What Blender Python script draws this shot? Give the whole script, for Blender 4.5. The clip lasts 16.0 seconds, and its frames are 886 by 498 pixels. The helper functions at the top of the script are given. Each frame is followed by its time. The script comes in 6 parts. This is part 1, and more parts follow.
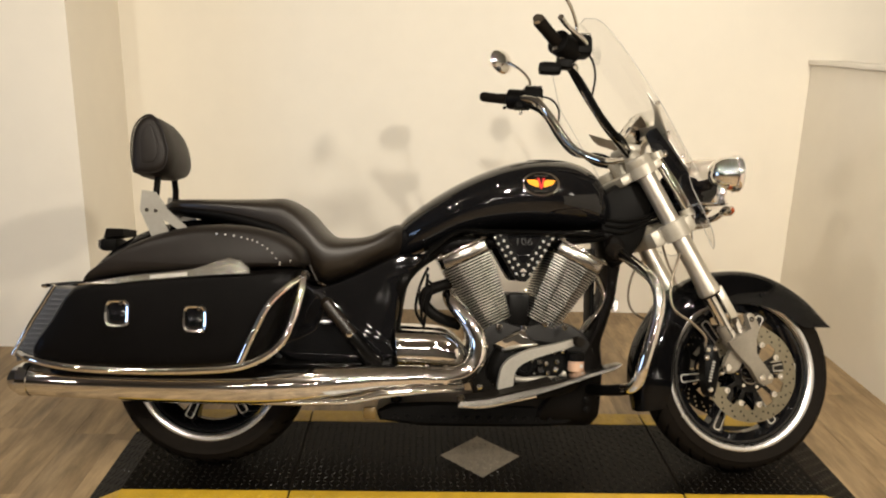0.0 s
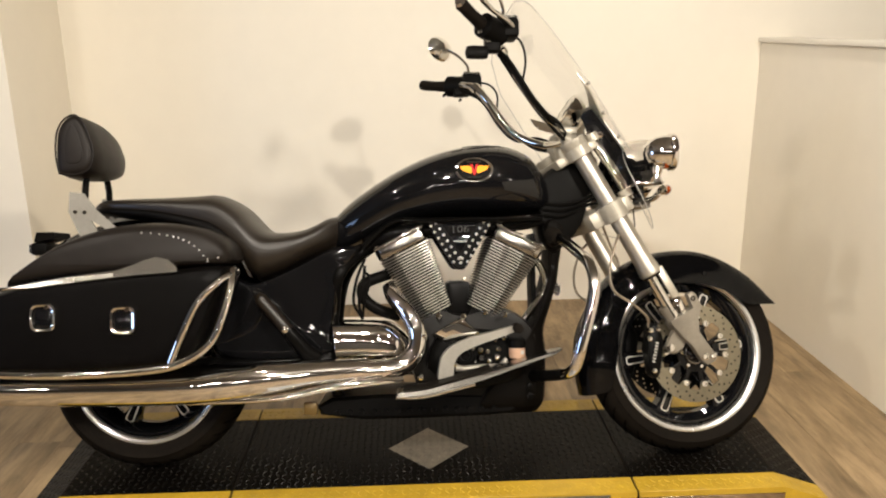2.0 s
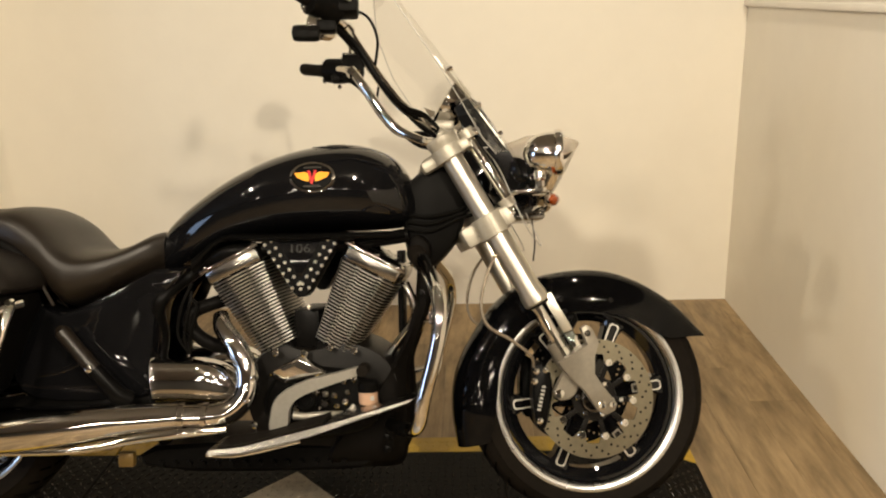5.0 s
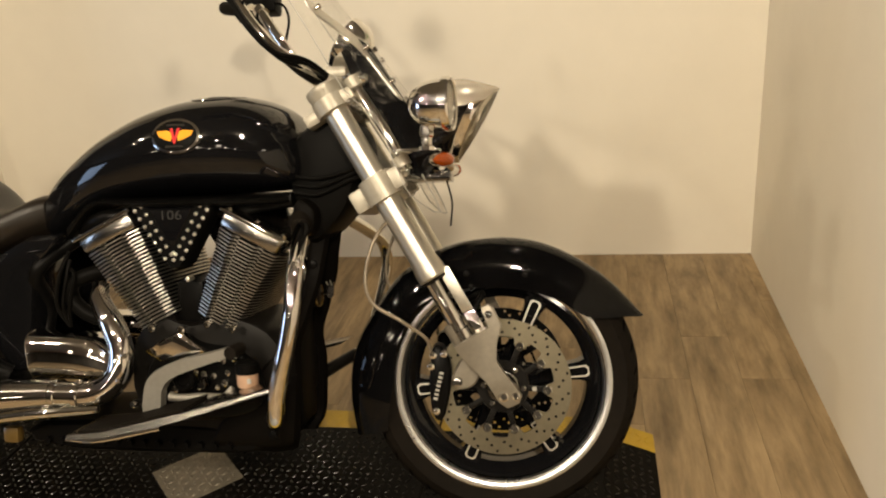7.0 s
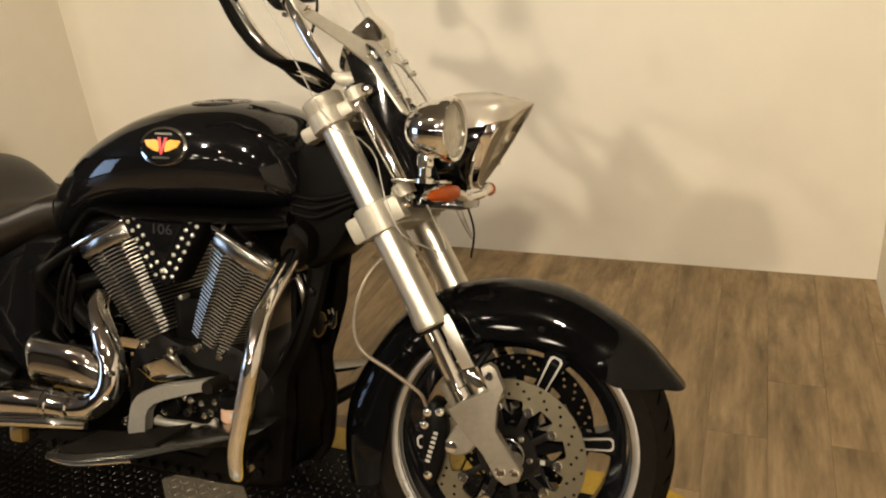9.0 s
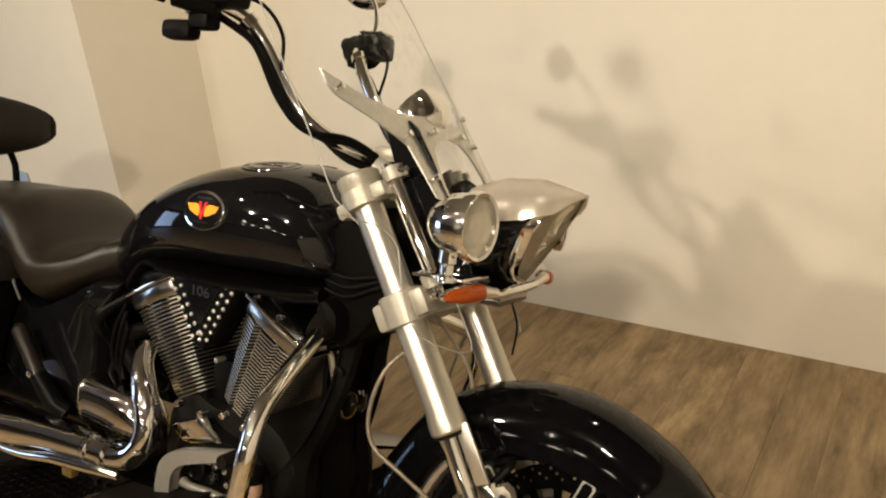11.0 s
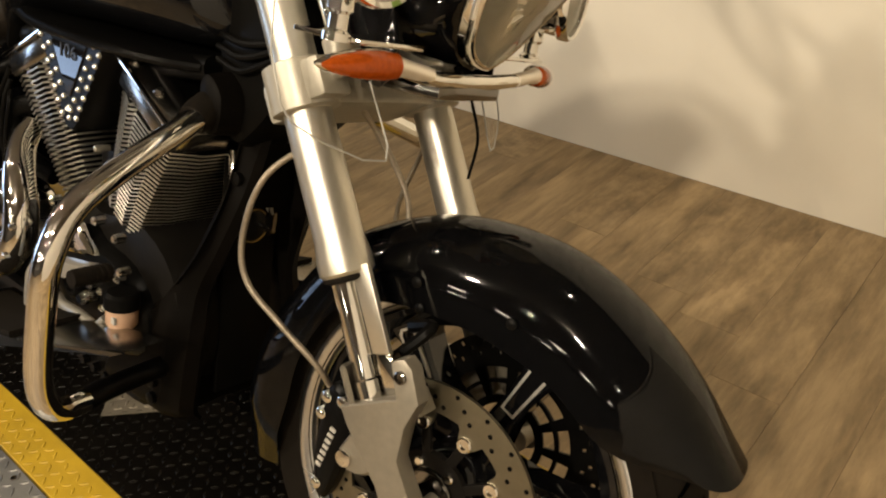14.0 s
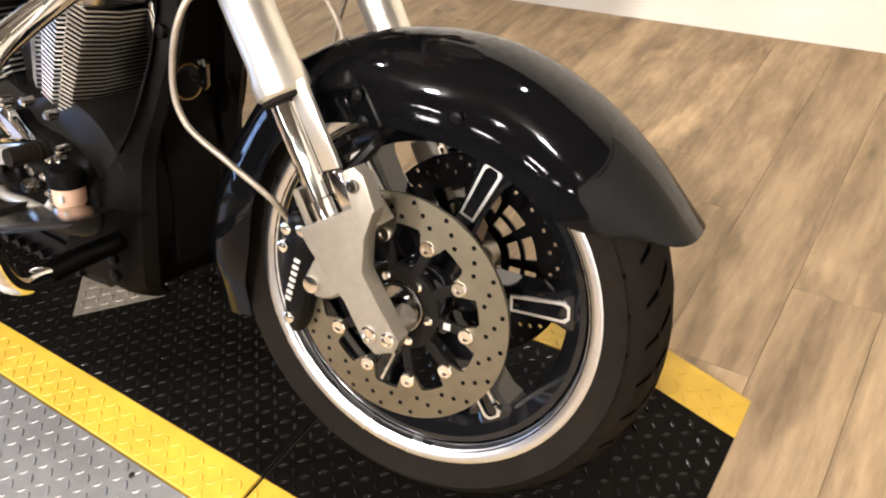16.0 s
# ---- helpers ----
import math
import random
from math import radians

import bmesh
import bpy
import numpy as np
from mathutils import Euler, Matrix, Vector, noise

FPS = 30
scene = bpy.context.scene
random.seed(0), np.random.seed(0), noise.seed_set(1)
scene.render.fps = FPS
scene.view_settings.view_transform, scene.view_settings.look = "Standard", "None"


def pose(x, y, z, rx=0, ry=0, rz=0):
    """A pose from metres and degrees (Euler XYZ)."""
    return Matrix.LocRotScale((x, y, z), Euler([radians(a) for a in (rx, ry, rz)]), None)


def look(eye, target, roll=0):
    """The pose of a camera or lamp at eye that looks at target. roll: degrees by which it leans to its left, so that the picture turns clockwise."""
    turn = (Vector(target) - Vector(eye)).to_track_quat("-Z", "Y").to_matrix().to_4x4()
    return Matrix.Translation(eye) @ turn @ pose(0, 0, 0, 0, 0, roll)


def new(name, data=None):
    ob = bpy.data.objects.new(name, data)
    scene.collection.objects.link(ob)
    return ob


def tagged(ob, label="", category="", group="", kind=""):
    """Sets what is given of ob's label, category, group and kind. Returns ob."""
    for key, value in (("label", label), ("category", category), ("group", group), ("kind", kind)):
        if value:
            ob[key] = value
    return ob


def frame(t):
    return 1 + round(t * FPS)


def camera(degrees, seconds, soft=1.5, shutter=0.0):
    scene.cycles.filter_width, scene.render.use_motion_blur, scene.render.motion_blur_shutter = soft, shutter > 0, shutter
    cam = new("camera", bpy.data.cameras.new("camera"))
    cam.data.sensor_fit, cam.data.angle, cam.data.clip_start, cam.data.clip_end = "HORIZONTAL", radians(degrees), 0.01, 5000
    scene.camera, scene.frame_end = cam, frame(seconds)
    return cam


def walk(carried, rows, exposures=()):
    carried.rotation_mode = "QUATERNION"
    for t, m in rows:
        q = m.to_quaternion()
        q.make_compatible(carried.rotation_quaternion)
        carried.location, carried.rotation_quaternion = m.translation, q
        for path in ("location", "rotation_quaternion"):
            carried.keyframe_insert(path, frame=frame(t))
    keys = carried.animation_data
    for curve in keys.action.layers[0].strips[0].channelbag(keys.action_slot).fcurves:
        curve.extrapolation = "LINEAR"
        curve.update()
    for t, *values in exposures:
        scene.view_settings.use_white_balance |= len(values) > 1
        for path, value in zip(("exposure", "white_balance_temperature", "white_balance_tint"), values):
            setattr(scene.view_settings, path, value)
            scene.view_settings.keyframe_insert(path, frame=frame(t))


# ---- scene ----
cam = camera(58.4, 16.0, 2.1)
PATH = [
    (0, (-0.22, -2.333, 1.4), (-0.161, -0.405, 0.869), 1.5),
    (0.5, (-0.231, -2.34, 1.385), (-0.16, -0.413, 0.853), 1.3),
    (1, (-0.223, -2.349, 1.378), (-0.12, -0.435, 0.808), 1.0),
    (1.5, (-0.195, -2.358, 1.365), (-0.028, -0.445, 0.806), 0.1),
    (2, (-0.057, -2.315, 1.374), (0.027, -0.391, 0.834), -0.6),
    (2.5, (0.057, -2.264, 1.354), (0.028, -0.36, 0.745), -2.9),
    (3, (0.112, -2.209, 1.339), (0.103, -0.301, 0.738), -4.7),
    (3.5, (0.163, -2.079, 1.35), (0.187, -0.158, 0.794), -6.0),
    (4, (0.22, -1.993, 1.334), (0.328, -0.079, 0.765), -4.4),
    (4.5, (0.383, -1.94, 1.348), (0.39, -0.017, 0.799), -3.5),
    (5, (0.534, -1.876, 1.379), (0.446, 0.024, 0.766), -2.1),
    (5.2, (0.602, -1.889, 1.349), (0.483, 0.012, 0.739), -4.7),
    (7.5, (1.071, -1.475, 1.353), (0.63, 0.304, 0.551), -5.2),
    (8, (1.125, -1.429, 1.361), (0.577, 0.315, 0.55), -6.7),
    (10.3, (1.277, -0.967, 1.44), (0.403, 0.597, 0.551), -3.5),
    (10.5, (1.29, -0.973, 1.434), (0.371, 0.578, 0.569), -3.9),
    (11, (1.326, -0.958, 1.453), (0.29, 0.567, 0.677), -5.1),
    (11.5, (1.33, -0.914, 1.451), (0.236, 0.572, 0.679), -8.1),
    (12, (1.283, -0.809, 1.456), (0.209, 0.671, 0.646), -5.7),
    (12.5, (1.262, -0.712, 1.407), (0.235, 0.764, 0.531), -5.3),
    (13, (1.257, -0.664, 1.315), (0.206, 0.724, 0.33), -3.3),
    (13.5, (1.27, -0.585, 1.242), (0.151, 0.692, 0.185), -0.7),
    (14, (1.278, -0.533, 1.174), (0.164, 0.715, 0.078), -2.5),
    (14.5, (1.273, -0.544, 1.128), (0.153, 0.679, 0.01), -4.5),
    (15, (1.292, -0.587, 1.098), (0.268, 0.642, -0.102), -5.7),
    (15.5, (1.315, -0.604, 1.082), (0.337, 0.589, -0.192), -7.8),
    (16, (1.332, -0.578, 1.065), (0.343, 0.603, -0.21), -9.4),
]
walk(cam, [(t, look(eye, target, roll)) for t, eye, target, roll in PATH],
     exposures=[(0.0, 0.00, 6700, 10), (1.0, 0.00, 6700, 10), (2.0, 0.10, 6500, 11), (2.5, 0.04, 6700, 10), (3.5, 0.17, 6500, 10), (4.0, -0.13, 6900, 10), (4.5, -0.28, 7200, 10), (5.0, -0.18, 7300, 10), (7.5, -0.33, 7600, 10), (8.0, -0.23, 7500, 10), (10.5, -0.26, 7300, 10), (11.0, -0.26, 7200, 10), (11.5, -0.33, 7500, 10), (12.5, -0.60, 8000, 10),
                (13.0, -0.68, 8300, 10), (13.5, -0.46, 8000, 10), (14.0, -0.13, 7500, 10), (14.5, 0.17, 6800, 12), (15.0, 0.36, 6300, 13), (15.5, 0.80, 5950, 14), (16.0, 1.17, 5900, 15)])

# ---- world and lamps ----
world = bpy.data.worlds.new("showroom_world")
scene.world = world
world.use_nodes = True
world.node_tree.nodes["Background"].inputs[0].default_value = (1.0, 0.86, 0.66, 1)
world.node_tree.nodes["Background"].inputs[1].default_value = 0.02

WARM = (1.0, 0.92, 0.80)


def disc_lamp(x, y, z, tx, ty, tz, watts, size=0.14, colour=WARM):
    data = bpy.data.lights.new("ceiling_and_fill_lamp", "AREA")
    data.shape, data.size, data.energy, data.color = "DISK", size, watts, colour
    ob = new("ceiling_and_fill_lamp", data)
    ob.matrix_world = look((x, y, z), (tx, ty, tz))
    return ob


disc_lamp(-0.3, -2.75, 2.62, 0.1, 1.2, 0.8, 64, 0.15)
for lx, ly, e in ((-0.6, -1.0, 12), (1.2, 0.31, 12), (1.5, -2.45, 40), (0.4, -3.6, 24), (2.4, -3.2, 24), (-2.6, -2.0, 5)):
    disc_lamp(lx, ly, 2.66, lx, ly + 0.25, 0, e, 0.055)
# two fill lamps added to brighten the partition and the return wall
disc_lamp(-2.0, -1.6, 2.6, 1.66, 0.3, 0.8, 24, 0.10)
disc_lamp(1.4, -2.2, 2.6, -1.64, 1.3, 1.0, 42, 0.12)
# rows of lamps further back in the showroom
for lx, ly in ((-2.2, -8.4), (-0.9, -7.4), (-0.1, -8.6), (1.3, -7.6), (2.6, -8.2), (-1.4, -6.0), (0.6, -6.2), (-4.4, -7.0), (5.2, -5.6), (6.4, -6.8)):
    disc_lamp(lx, ly, 2.67, lx, ly + 0.02, 0, 26, 0.36)
# daylight from the shop window in the far west wall
day = bpy.data.lights.new("window_light", "AREA")
day.shape, day.size, day.size_y, day.energy, day.color = "RECTANGLE", 1.7, 2.0, 72, (0.42, 0.62, 1.0)
new("window_light", day).matrix_world = look((-6.9, -3.4, 1.25), (0, -0.6, 0.9))


# ---- materials ----
def material(name, colour, rough=0.5, metal=0.0, scale=40.0, vary=0.15, bump=0.0, bump_scale=None, stretch=(1, 1, 1), rvary=0.1, coat=0.0, pieces=0.0, spec=0.5):
    """A surface with variation at two scales, roughness wear and fine relief."""
    m = bpy.data.materials.new(name)
    m.use_nodes = True
    nt = m.node_tree
    nd, lk = nt.nodes, nt.links
    b = nd["Principled BSDF"]
    tc = nd.new("ShaderNodeTexCoord")
    mp = nd.new("ShaderNodeMapping")
    mp.inputs["Scale"].default_value = stretch
    lk.new(tc.outputs["Object"], mp.inputs["Vector"])
    fine = nd.new("ShaderNodeTexNoise")
    fine.inputs["Scale"].default_value, fine.inputs["Detail"].default_value = scale, 6
    broad = nd.new("ShaderNodeTexNoise")
    broad.inputs["Scale"].default_value, broad.inputs["Detail"].default_value = scale * 0.11, 3
    for n in (fine, broad):
        lk.new(mp.outputs[0], n.inputs["Vector"])
    both = nd.new("ShaderNodeMath")
    both.operation = "ADD"
    lk.new(fine.outputs["Fac"], both.inputs[0])
    lk.new(broad.outputs["Fac"], both.inputs[1])
    ramp = nd.new("ShaderNodeMapRange")
    ramp.inputs["From Min"].default_value, ramp.inputs["From Max"].default_value = 0.6, 1.4
    ramp.inputs["To Min"].default_value, ramp.inputs["To Max"].default_value = 1 - vary, 1 + vary
    lk.new(both.outputs[0], ramp.inputs["Value"])
    last = ramp.outputs[0]
    if pieces:
        info = nd.new("ShaderNodeObjectInfo")
        r2 = nd.new("ShaderNodeMapRange")
        r2.inputs["To Min"].default_value, r2.inputs["To Max"].default_value = 1 - pieces, 1 + pieces
        lk.new(info.outputs["Random"], r2.inputs["Value"])
        mul = nd.new("ShaderNodeMath")
        mul.operation = "MULTIPLY"
        lk.new(last, mul.inputs[0])
        lk.new(r2.outputs[0], mul.inputs[1])
        last = mul.outputs[0]
    tint = nd.new("ShaderNodeVectorMath")
    tint.operation = "SCALE"
    tint.inputs[0].default_value = colour
    lk.new(last, tint.inputs["Scale"])
    lk.new(tint.outputs[0], b.inputs["Base Color"])
    rr = nd.new("ShaderNodeMapRange")
    rr.inputs["To Min"].default_value, rr.inputs["To Max"].default_value = max(0.0, rough - rvary * rough), min(1.0, rough + rvary * rough * 2)
    lk.new(broad.outputs["Fac"], rr.inputs["Value"])
    lk.new(rr.outputs[0], b.inputs["Roughness"])
    b.inputs["Metallic"].default_value = metal
    b.inputs["Coat Weight"].default_value = coat
    b.inputs["Coat Roughness"].default_value = 0.03
    b.inputs["Specular IOR Level"].default_value = spec
    if bump:
        bn = nd.new("ShaderNodeTexNoise")
        bn.inputs["Scale"].default_value, bn.inputs["Detail"].default_value = bump_scale or scale * 3, 4
        lk.new(mp.outputs[0], bn.inputs["Vector"])
        bp = nd.new("ShaderNodeBump")
        bp.inputs["Strength"].default_value, bp.inputs["Distance"].default_value = bump, 0.002
        lk.new(bn.outputs["Fac"], bp.inputs["Height"])
        lk.new(bp.outputs[0], b.inputs["Normal"])
    return m


def leather(name, colour, rough, spec=0.3):
    m = material(name, colour, rough, 0, 30, 0.2, 0.25, 260, rvary=0.2, spec=spec)
    return m


def glassy(name, colour, amount, rough=0.02, gloss=1.0):
    """A thin clear sheet: see-through, with a Fresnel gloss."""
    m = bpy.data.materials.new(name)
    m.use_nodes = True
    nt = m.node_tree
    nd, lk = nt.nodes, nt.links
    nd.remove(nd["Principled BSDF"])
    tr, gl, mx, fr = nd.new("ShaderNodeBsdfTransparent"), nd.new("ShaderNodeBsdfGlossy"), nd.new("ShaderNodeMixShader"), nd.new("ShaderNodeFresnel")
    tr.inputs[0].default_value = (*colour, 1)
    gl.inputs["Roughness"].default_value = rough
    fr.inputs["IOR"].default_value = amount
    mul = nd.new("ShaderNodeMath")
    mul.operation = "MULTIPLY"
    mul.inputs[1].default_value = gloss
    lk.new(fr.outputs[0], mul.inputs[0])
    lk.new(mul.outputs[0], mx.inputs[0])
    lk.new(tr.outputs[0], mx.inputs[1])
    lk.new(gl.outputs[0], mx.inputs[2])
    lk.new(mx.outputs[0], nd["Material Output"].inputs["Surface"])
    return m


def wood(name):
    """Vinyl plank: streaked grain along the plank, knots, and a tone of its own for each plank."""
    m = material(name, (0.375, 0.256, 0.145), 0.46, 0, 9, 0.24, 0.10, 60, (8.0, 0.45, 1), 0.2, pieces=0.09)
    nt = m.node_tree
    nd, lk = nt.nodes, nt.links
    tint = [n for n in nd if n.type == "VECT_MATH"][0]
    tc = [n for n in nd if n.type == "TEX_COORD"][0]
    info = nd.new("ShaderNodeObjectInfo")
    off = nd.new("ShaderNodeVectorMath")
    off.operation = "MULTIPLY_ADD"
    off.inputs[1].default_value = (1, 1, 1)
    cmb = nd.new("ShaderNodeCombineXYZ")
    k = nd.new("ShaderNodeMath")
    k.operation = "MULTIPLY"
    k.inputs[1].default_value = 37.0
    lk.new(info.outputs["Random"], k.inputs[0])
    lk.new(k.outputs[0], cmb.inputs[0])
    lk.new(k.outputs[0], cmb.inputs[1])
    lk.new(tc.outputs["Object"], off.inputs[0])
    lk.new(cmb.outputs[0], off.inputs[2])
    mp = [n for n in nd if n.type == "MAPPING"][0]
    lk.new(off.outputs[0], mp.inputs["Vector"])
    wv = nd.new("ShaderNodeTexNoise")
    wv.inputs["Scale"].default_value, wv.inputs["Detail"].default_value, wv.inputs["Distortion"].default_value = 2.2, 10, 0.12
    wv.inputs["Roughness"].default_value = 0.66
    mp2 = nd.new("ShaderNodeMapping")
    mp2.inputs["Scale"].default_value = (6.5, 1.15, 1)
    lk.new(off.outputs[0], mp2.inputs["Vector"])
    lk.new(mp2.outputs[0], wv.inputs["Vector"])
    cr = nd.new("ShaderNodeValToRGB")
    cr.color_ramp.elements[0].position, cr.color_ramp.elements[0].color = 0.30, (0.110, 0.070, 0.031, 1)
    cr.color_ramp.elements[1].position, cr.color_ramp.elements[1].color = 0.64, (0.345, 0.242, 0.130, 1)
    lk.new(wv.outputs["Fac"], cr.inputs[0])
    lk.new(cr.outputs[0], tint.inputs[0])
    return m


PAINT = material("gloss_black_paint", (0.004, 0.004, 0.0045), 0.045, 0, 20, 0.2, spec=0.42)
PLASTIC = material("black_plastic", (0.0035, 0.0032, 0.0028), 0.40, 0, 60, 0.2, 0.08, spec=0.04)
COWL = material("charcoal_plastic", (0.0036, 0.0029, 0.0023), 0.46, 0, 70, 0.15, 0.08, spec=0.035)
SEAT = leather("black_seat_vinyl", (0.0115, 0.0082, 0.0054), 0.34, 0.45)
BAG = leather("black_bag_vinyl", (0.0028, 0.0024, 0.0022), 0.36, 0.05)
LID = leather("dark_brown_lid_vinyl", (0.011, 0.0085, 0.0068), 0.40, 0.16)
CHROME = material("chrome", (0.80, 0.78, 0.74), 0.045, 1, 25, 0.05)
SATIN = material("brushed_fork_metal", (0.60, 0.565, 0.485), 0.31, 0.9, 60, 0.08, 0.05, 200, (1, 1, 0.15))
CAST = material("cast_aluminium", (0.62, 0.60, 0.55), 0.40, 1, 90, 0.12, 0.12, 400)
CASTFOOT = material("grey_cast_paint", (0.215, 0.19, 0.15), 0.34, 0.4, 90, 0.14, 0.1, 400)
CASTPAINT = material("silver_cast_paint", (0.36, 0.33, 0.27), 0.36, 0.35, 90, 0.12, 0.08, 400)
FIN = material("machined_fin_edge", (0.62, 0.59, 0.53), 0.28, 1, 80, 0.12)
DARKMETAL = material("black_engine_enamel", (0.003, 0.0028, 0.0026), 0.32, 0.0, 60, 0.25, 0.08, spec=0.07)
CASE = material("black_case_enamel", (0.0058, 0.0049, 0.004), 0.4, 0, 60, 0.25, 0.1, spec=0.13)
SMOKE = material("dark_chrome", (0.22, 0.21, 0.20), 0.12, 1, 40, 0.12)
BLACKCHROME = material("dark_head_chrome", (0.34, 0.325, 0.30), 0.20, 1, 60, 0.12)
STRIP = material("smoked_lamp_plastic", (0.10, 0.105, 0.115), 0.30, 0.6, 40, 0.12)
PEAK = material("satin_peak_chrome", (0.88, 0.81, 0.70), 0.20, 0.45, 40, 0.06)
LIP = material("polished_rim_silver", (0.64, 0.64, 0.635), 0.27, 1.0, 60, 0.08)
PEDAL = material("bright_cast_lever", (0.30, 0.28, 0.24), 0.34, 0.5, 90, 0.10, 0.08, 400)
RUBBER = material("tyre_rubber", (0.0080, 0.0063, 0.0047), 0.62, 0, 70, 0.3, 0.12, spec=0.04)
DISC = material("brake_disc_steel", (0.21, 0.185, 0.132), 0.38, 1, 60, 0.14, 0.05)
HOSE = material("braided_hose", (0.27, 0.225, 0.17), 0.38, 0.6, 300, 0.3, 0.3)
AMBER = material("amber_lens", (0.33, 0.055, 0.006), 0.16, 0, 160, 0.30, 0.15, 220, spec=0.4)
RED = material("red_enamel", (0.55, 0.03, 0.03), 0.2, 0, 60, 0.1)
ORANGE = material("orange_enamel", (0.90, 0.36, 0.03), 0.2, 0, 60, 0.1)
PALE = material("pale_print", (0.36, 0.345, 0.31), 0.4, 0, 60, 0.1)
STUD = material("satin_chrome_stud", (0.82, 0.79, 0.72), 0.28, 0.9, 60, 0.05)
REFLECT = material("lamp_reflector_silver", (0.84, 0.79, 0.70), 0.12, 0.60, 60, 0.12)
GROOVE_SHADE = material("groove_shade_black", (0.0008, 0.0008, 0.0008), 0.8, 0, 60, 0.1, spec=0.0)
GREYPRINT = material("grey_print", (0.020, 0.019, 0.018), 0.4, 0, 60, 0.1, spec=0.2)
SPEAR = material("polished_spear_trim", (0.62, 0.59, 0.53), 0.15, 0.92, 40, 0.08)
GOLD = material("dull_amber_reflector", (0.13, 0.08, 0.022), 0.3, 0.2, 60, 0.2)
FLUID = material("brake_fluid_pot", (0.48, 0.30, 0.20), 0.25, 0, 60, 0.1)
YELLOW = material("yellow_deck_paint", (0.41, 0.258, 0.018), 0.42, 0, 25, 0.22, 0.1, 120)
DECK = material("black_deck_paint", (0.0026, 0.0021, 0.0016), 0.30, 0.0, 14, 0.5, 0.08, 160, rvary=0.35, spec=0.05)
TREAD = material("worn_black_tread", (0.0034, 0.0028, 0.0022), 0.22, 0.02, 30, 0.6, spec=0.20)
PLATE = material("bare_tread_plate", (0.20, 0.195, 0.185), 0.42, 1, 22, 0.28, 0.08, 160, rvary=0.3)
WORN = material("worn_tread_patch", (0.23, 0.198, 0.152), 0.42, 0.6, 40, 0.3, 0.1, 160)
FASCIA = material("polished_fascia", (0.50, 0.42, 0.34), 0.14, 1, 20, 0.1)
WALL = material("cream_wall_paint", (0.80, 0.745, 0.635), 0.72, 0, 9, 0.025, 0.05, 220)
LEDGE = material("white_ledge_paint", (0.80, 0.75, 0.66), 0.5, 0, 12, 0.03)
GREEN = material("green_board", (0.22, 0.34, 0.08), 0.6, 0, 12, 0.1)
GROUT = material("plank_joint", (0.14, 0.098, 0.058), 0.8, 0, 30, 0.2)
WOOD = wood("wood_plank_vinyl")
GLASS = glassy("clear_lamp_glass", (0.97, 0.96, 0.92), 1.45)
SCREEN = glassy("clear_windscreen", (0.995, 0.993, 0.985), 1.12, 0.02, 0.25)


# ---- mesh helpers ----
def part(name, bm, mat, parent=None, label="", m=None, sharp=38, kind=""):
    if m is not None:
        bm.transform(m)
    bmesh.ops.recalc_face_normals(bm, faces=bm.faces[:])
    lim = radians(sharp)
    for e in bm.edges:
        e.smooth = len(e.link_faces) == 2 and e.calc_face_angle(0) < lim
    for f in bm.faces:
        f.smooth = True
    me = bpy.data.meshes.new(name)
    bm.to_mesh(me)
    bm.free()
    me.materials.append(mat)
    ob = new(name, me)
    ob.parent = parent
    return tagged(ob, label, kind=kind)


def empty(name, m, label, category, group="", kind=""):
    ob = new(name)
    ob.matrix_world = m
    return tagged(ob, label, category, group, kind)


def glide(pts, n):
    """n points on a smooth curve through pts."""
    p = [np.array(q, float) for q in pts]
    p = [2 * p[0] - p[1], *p, 2 * p[-1] - p[-2]]
    out = []
    for i in range(n):
        u = i / (n - 1) * (len(p) - 3)
        k = min(int(u), len(p) - 4)
        u -= k
        a, b, c, d = p[k : k + 4]
        out.append(0.5 * (2 * b + (c - a) * u + (2 * a - 5 * b + 4 * c - d) * u * u + (3 * b - a - 3 * c + d) * u**3))
    return out


def skin(bm, rings, closed=True, caps=True):
    vs = [[bm.verts.new(tuple(p)) for p in r] for r in rings]
    n = len(vs[0])
    for a, b in zip(vs, vs[1:]):
        for i in range(n if closed else n - 1):
            j = (i + 1) % n
            bm.faces.new((a[i], a[j], b[j], b[i]))
    if caps and closed:
        bm.faces.new(vs[0][::-1])
        bm.faces.new(vs[-1])
    return bm


def tube(pts, r, seg=12, n=0, bm=None, caps=True):
    """A round tube along pts; r is one radius or one for each of pts."""
    bm = bm or bmesh.new()
    rs = r if isinstance(r, (list, tuple)) else [r] * len(pts)
    rows = [(*p, q) for p, q in zip(pts, rs)]
    rows = glide(rows, n) if n else [np.array(q, float) for q in rows]
    ps = [Vector(q[:3]) for q in rows]
    tang = [(ps[min(i + 1, len(ps) - 1)] - ps[max(i - 1, 0)]).normalized() for i in range(len(ps))]
    side = tang[0].orthogonal().normalized()
    rings = []
    for p, t, q in zip(ps, tang, rows):
        side = (side - t * side.dot(t)).normalized()
        up = t.cross(side)
        rings.append([p + (side * math.cos(a) + up * math.sin(a)) * max(q[3], 1e-4) for a in (2 * math.pi * k / seg for k in range(seg))])
    return skin(bm, rings, True, caps)


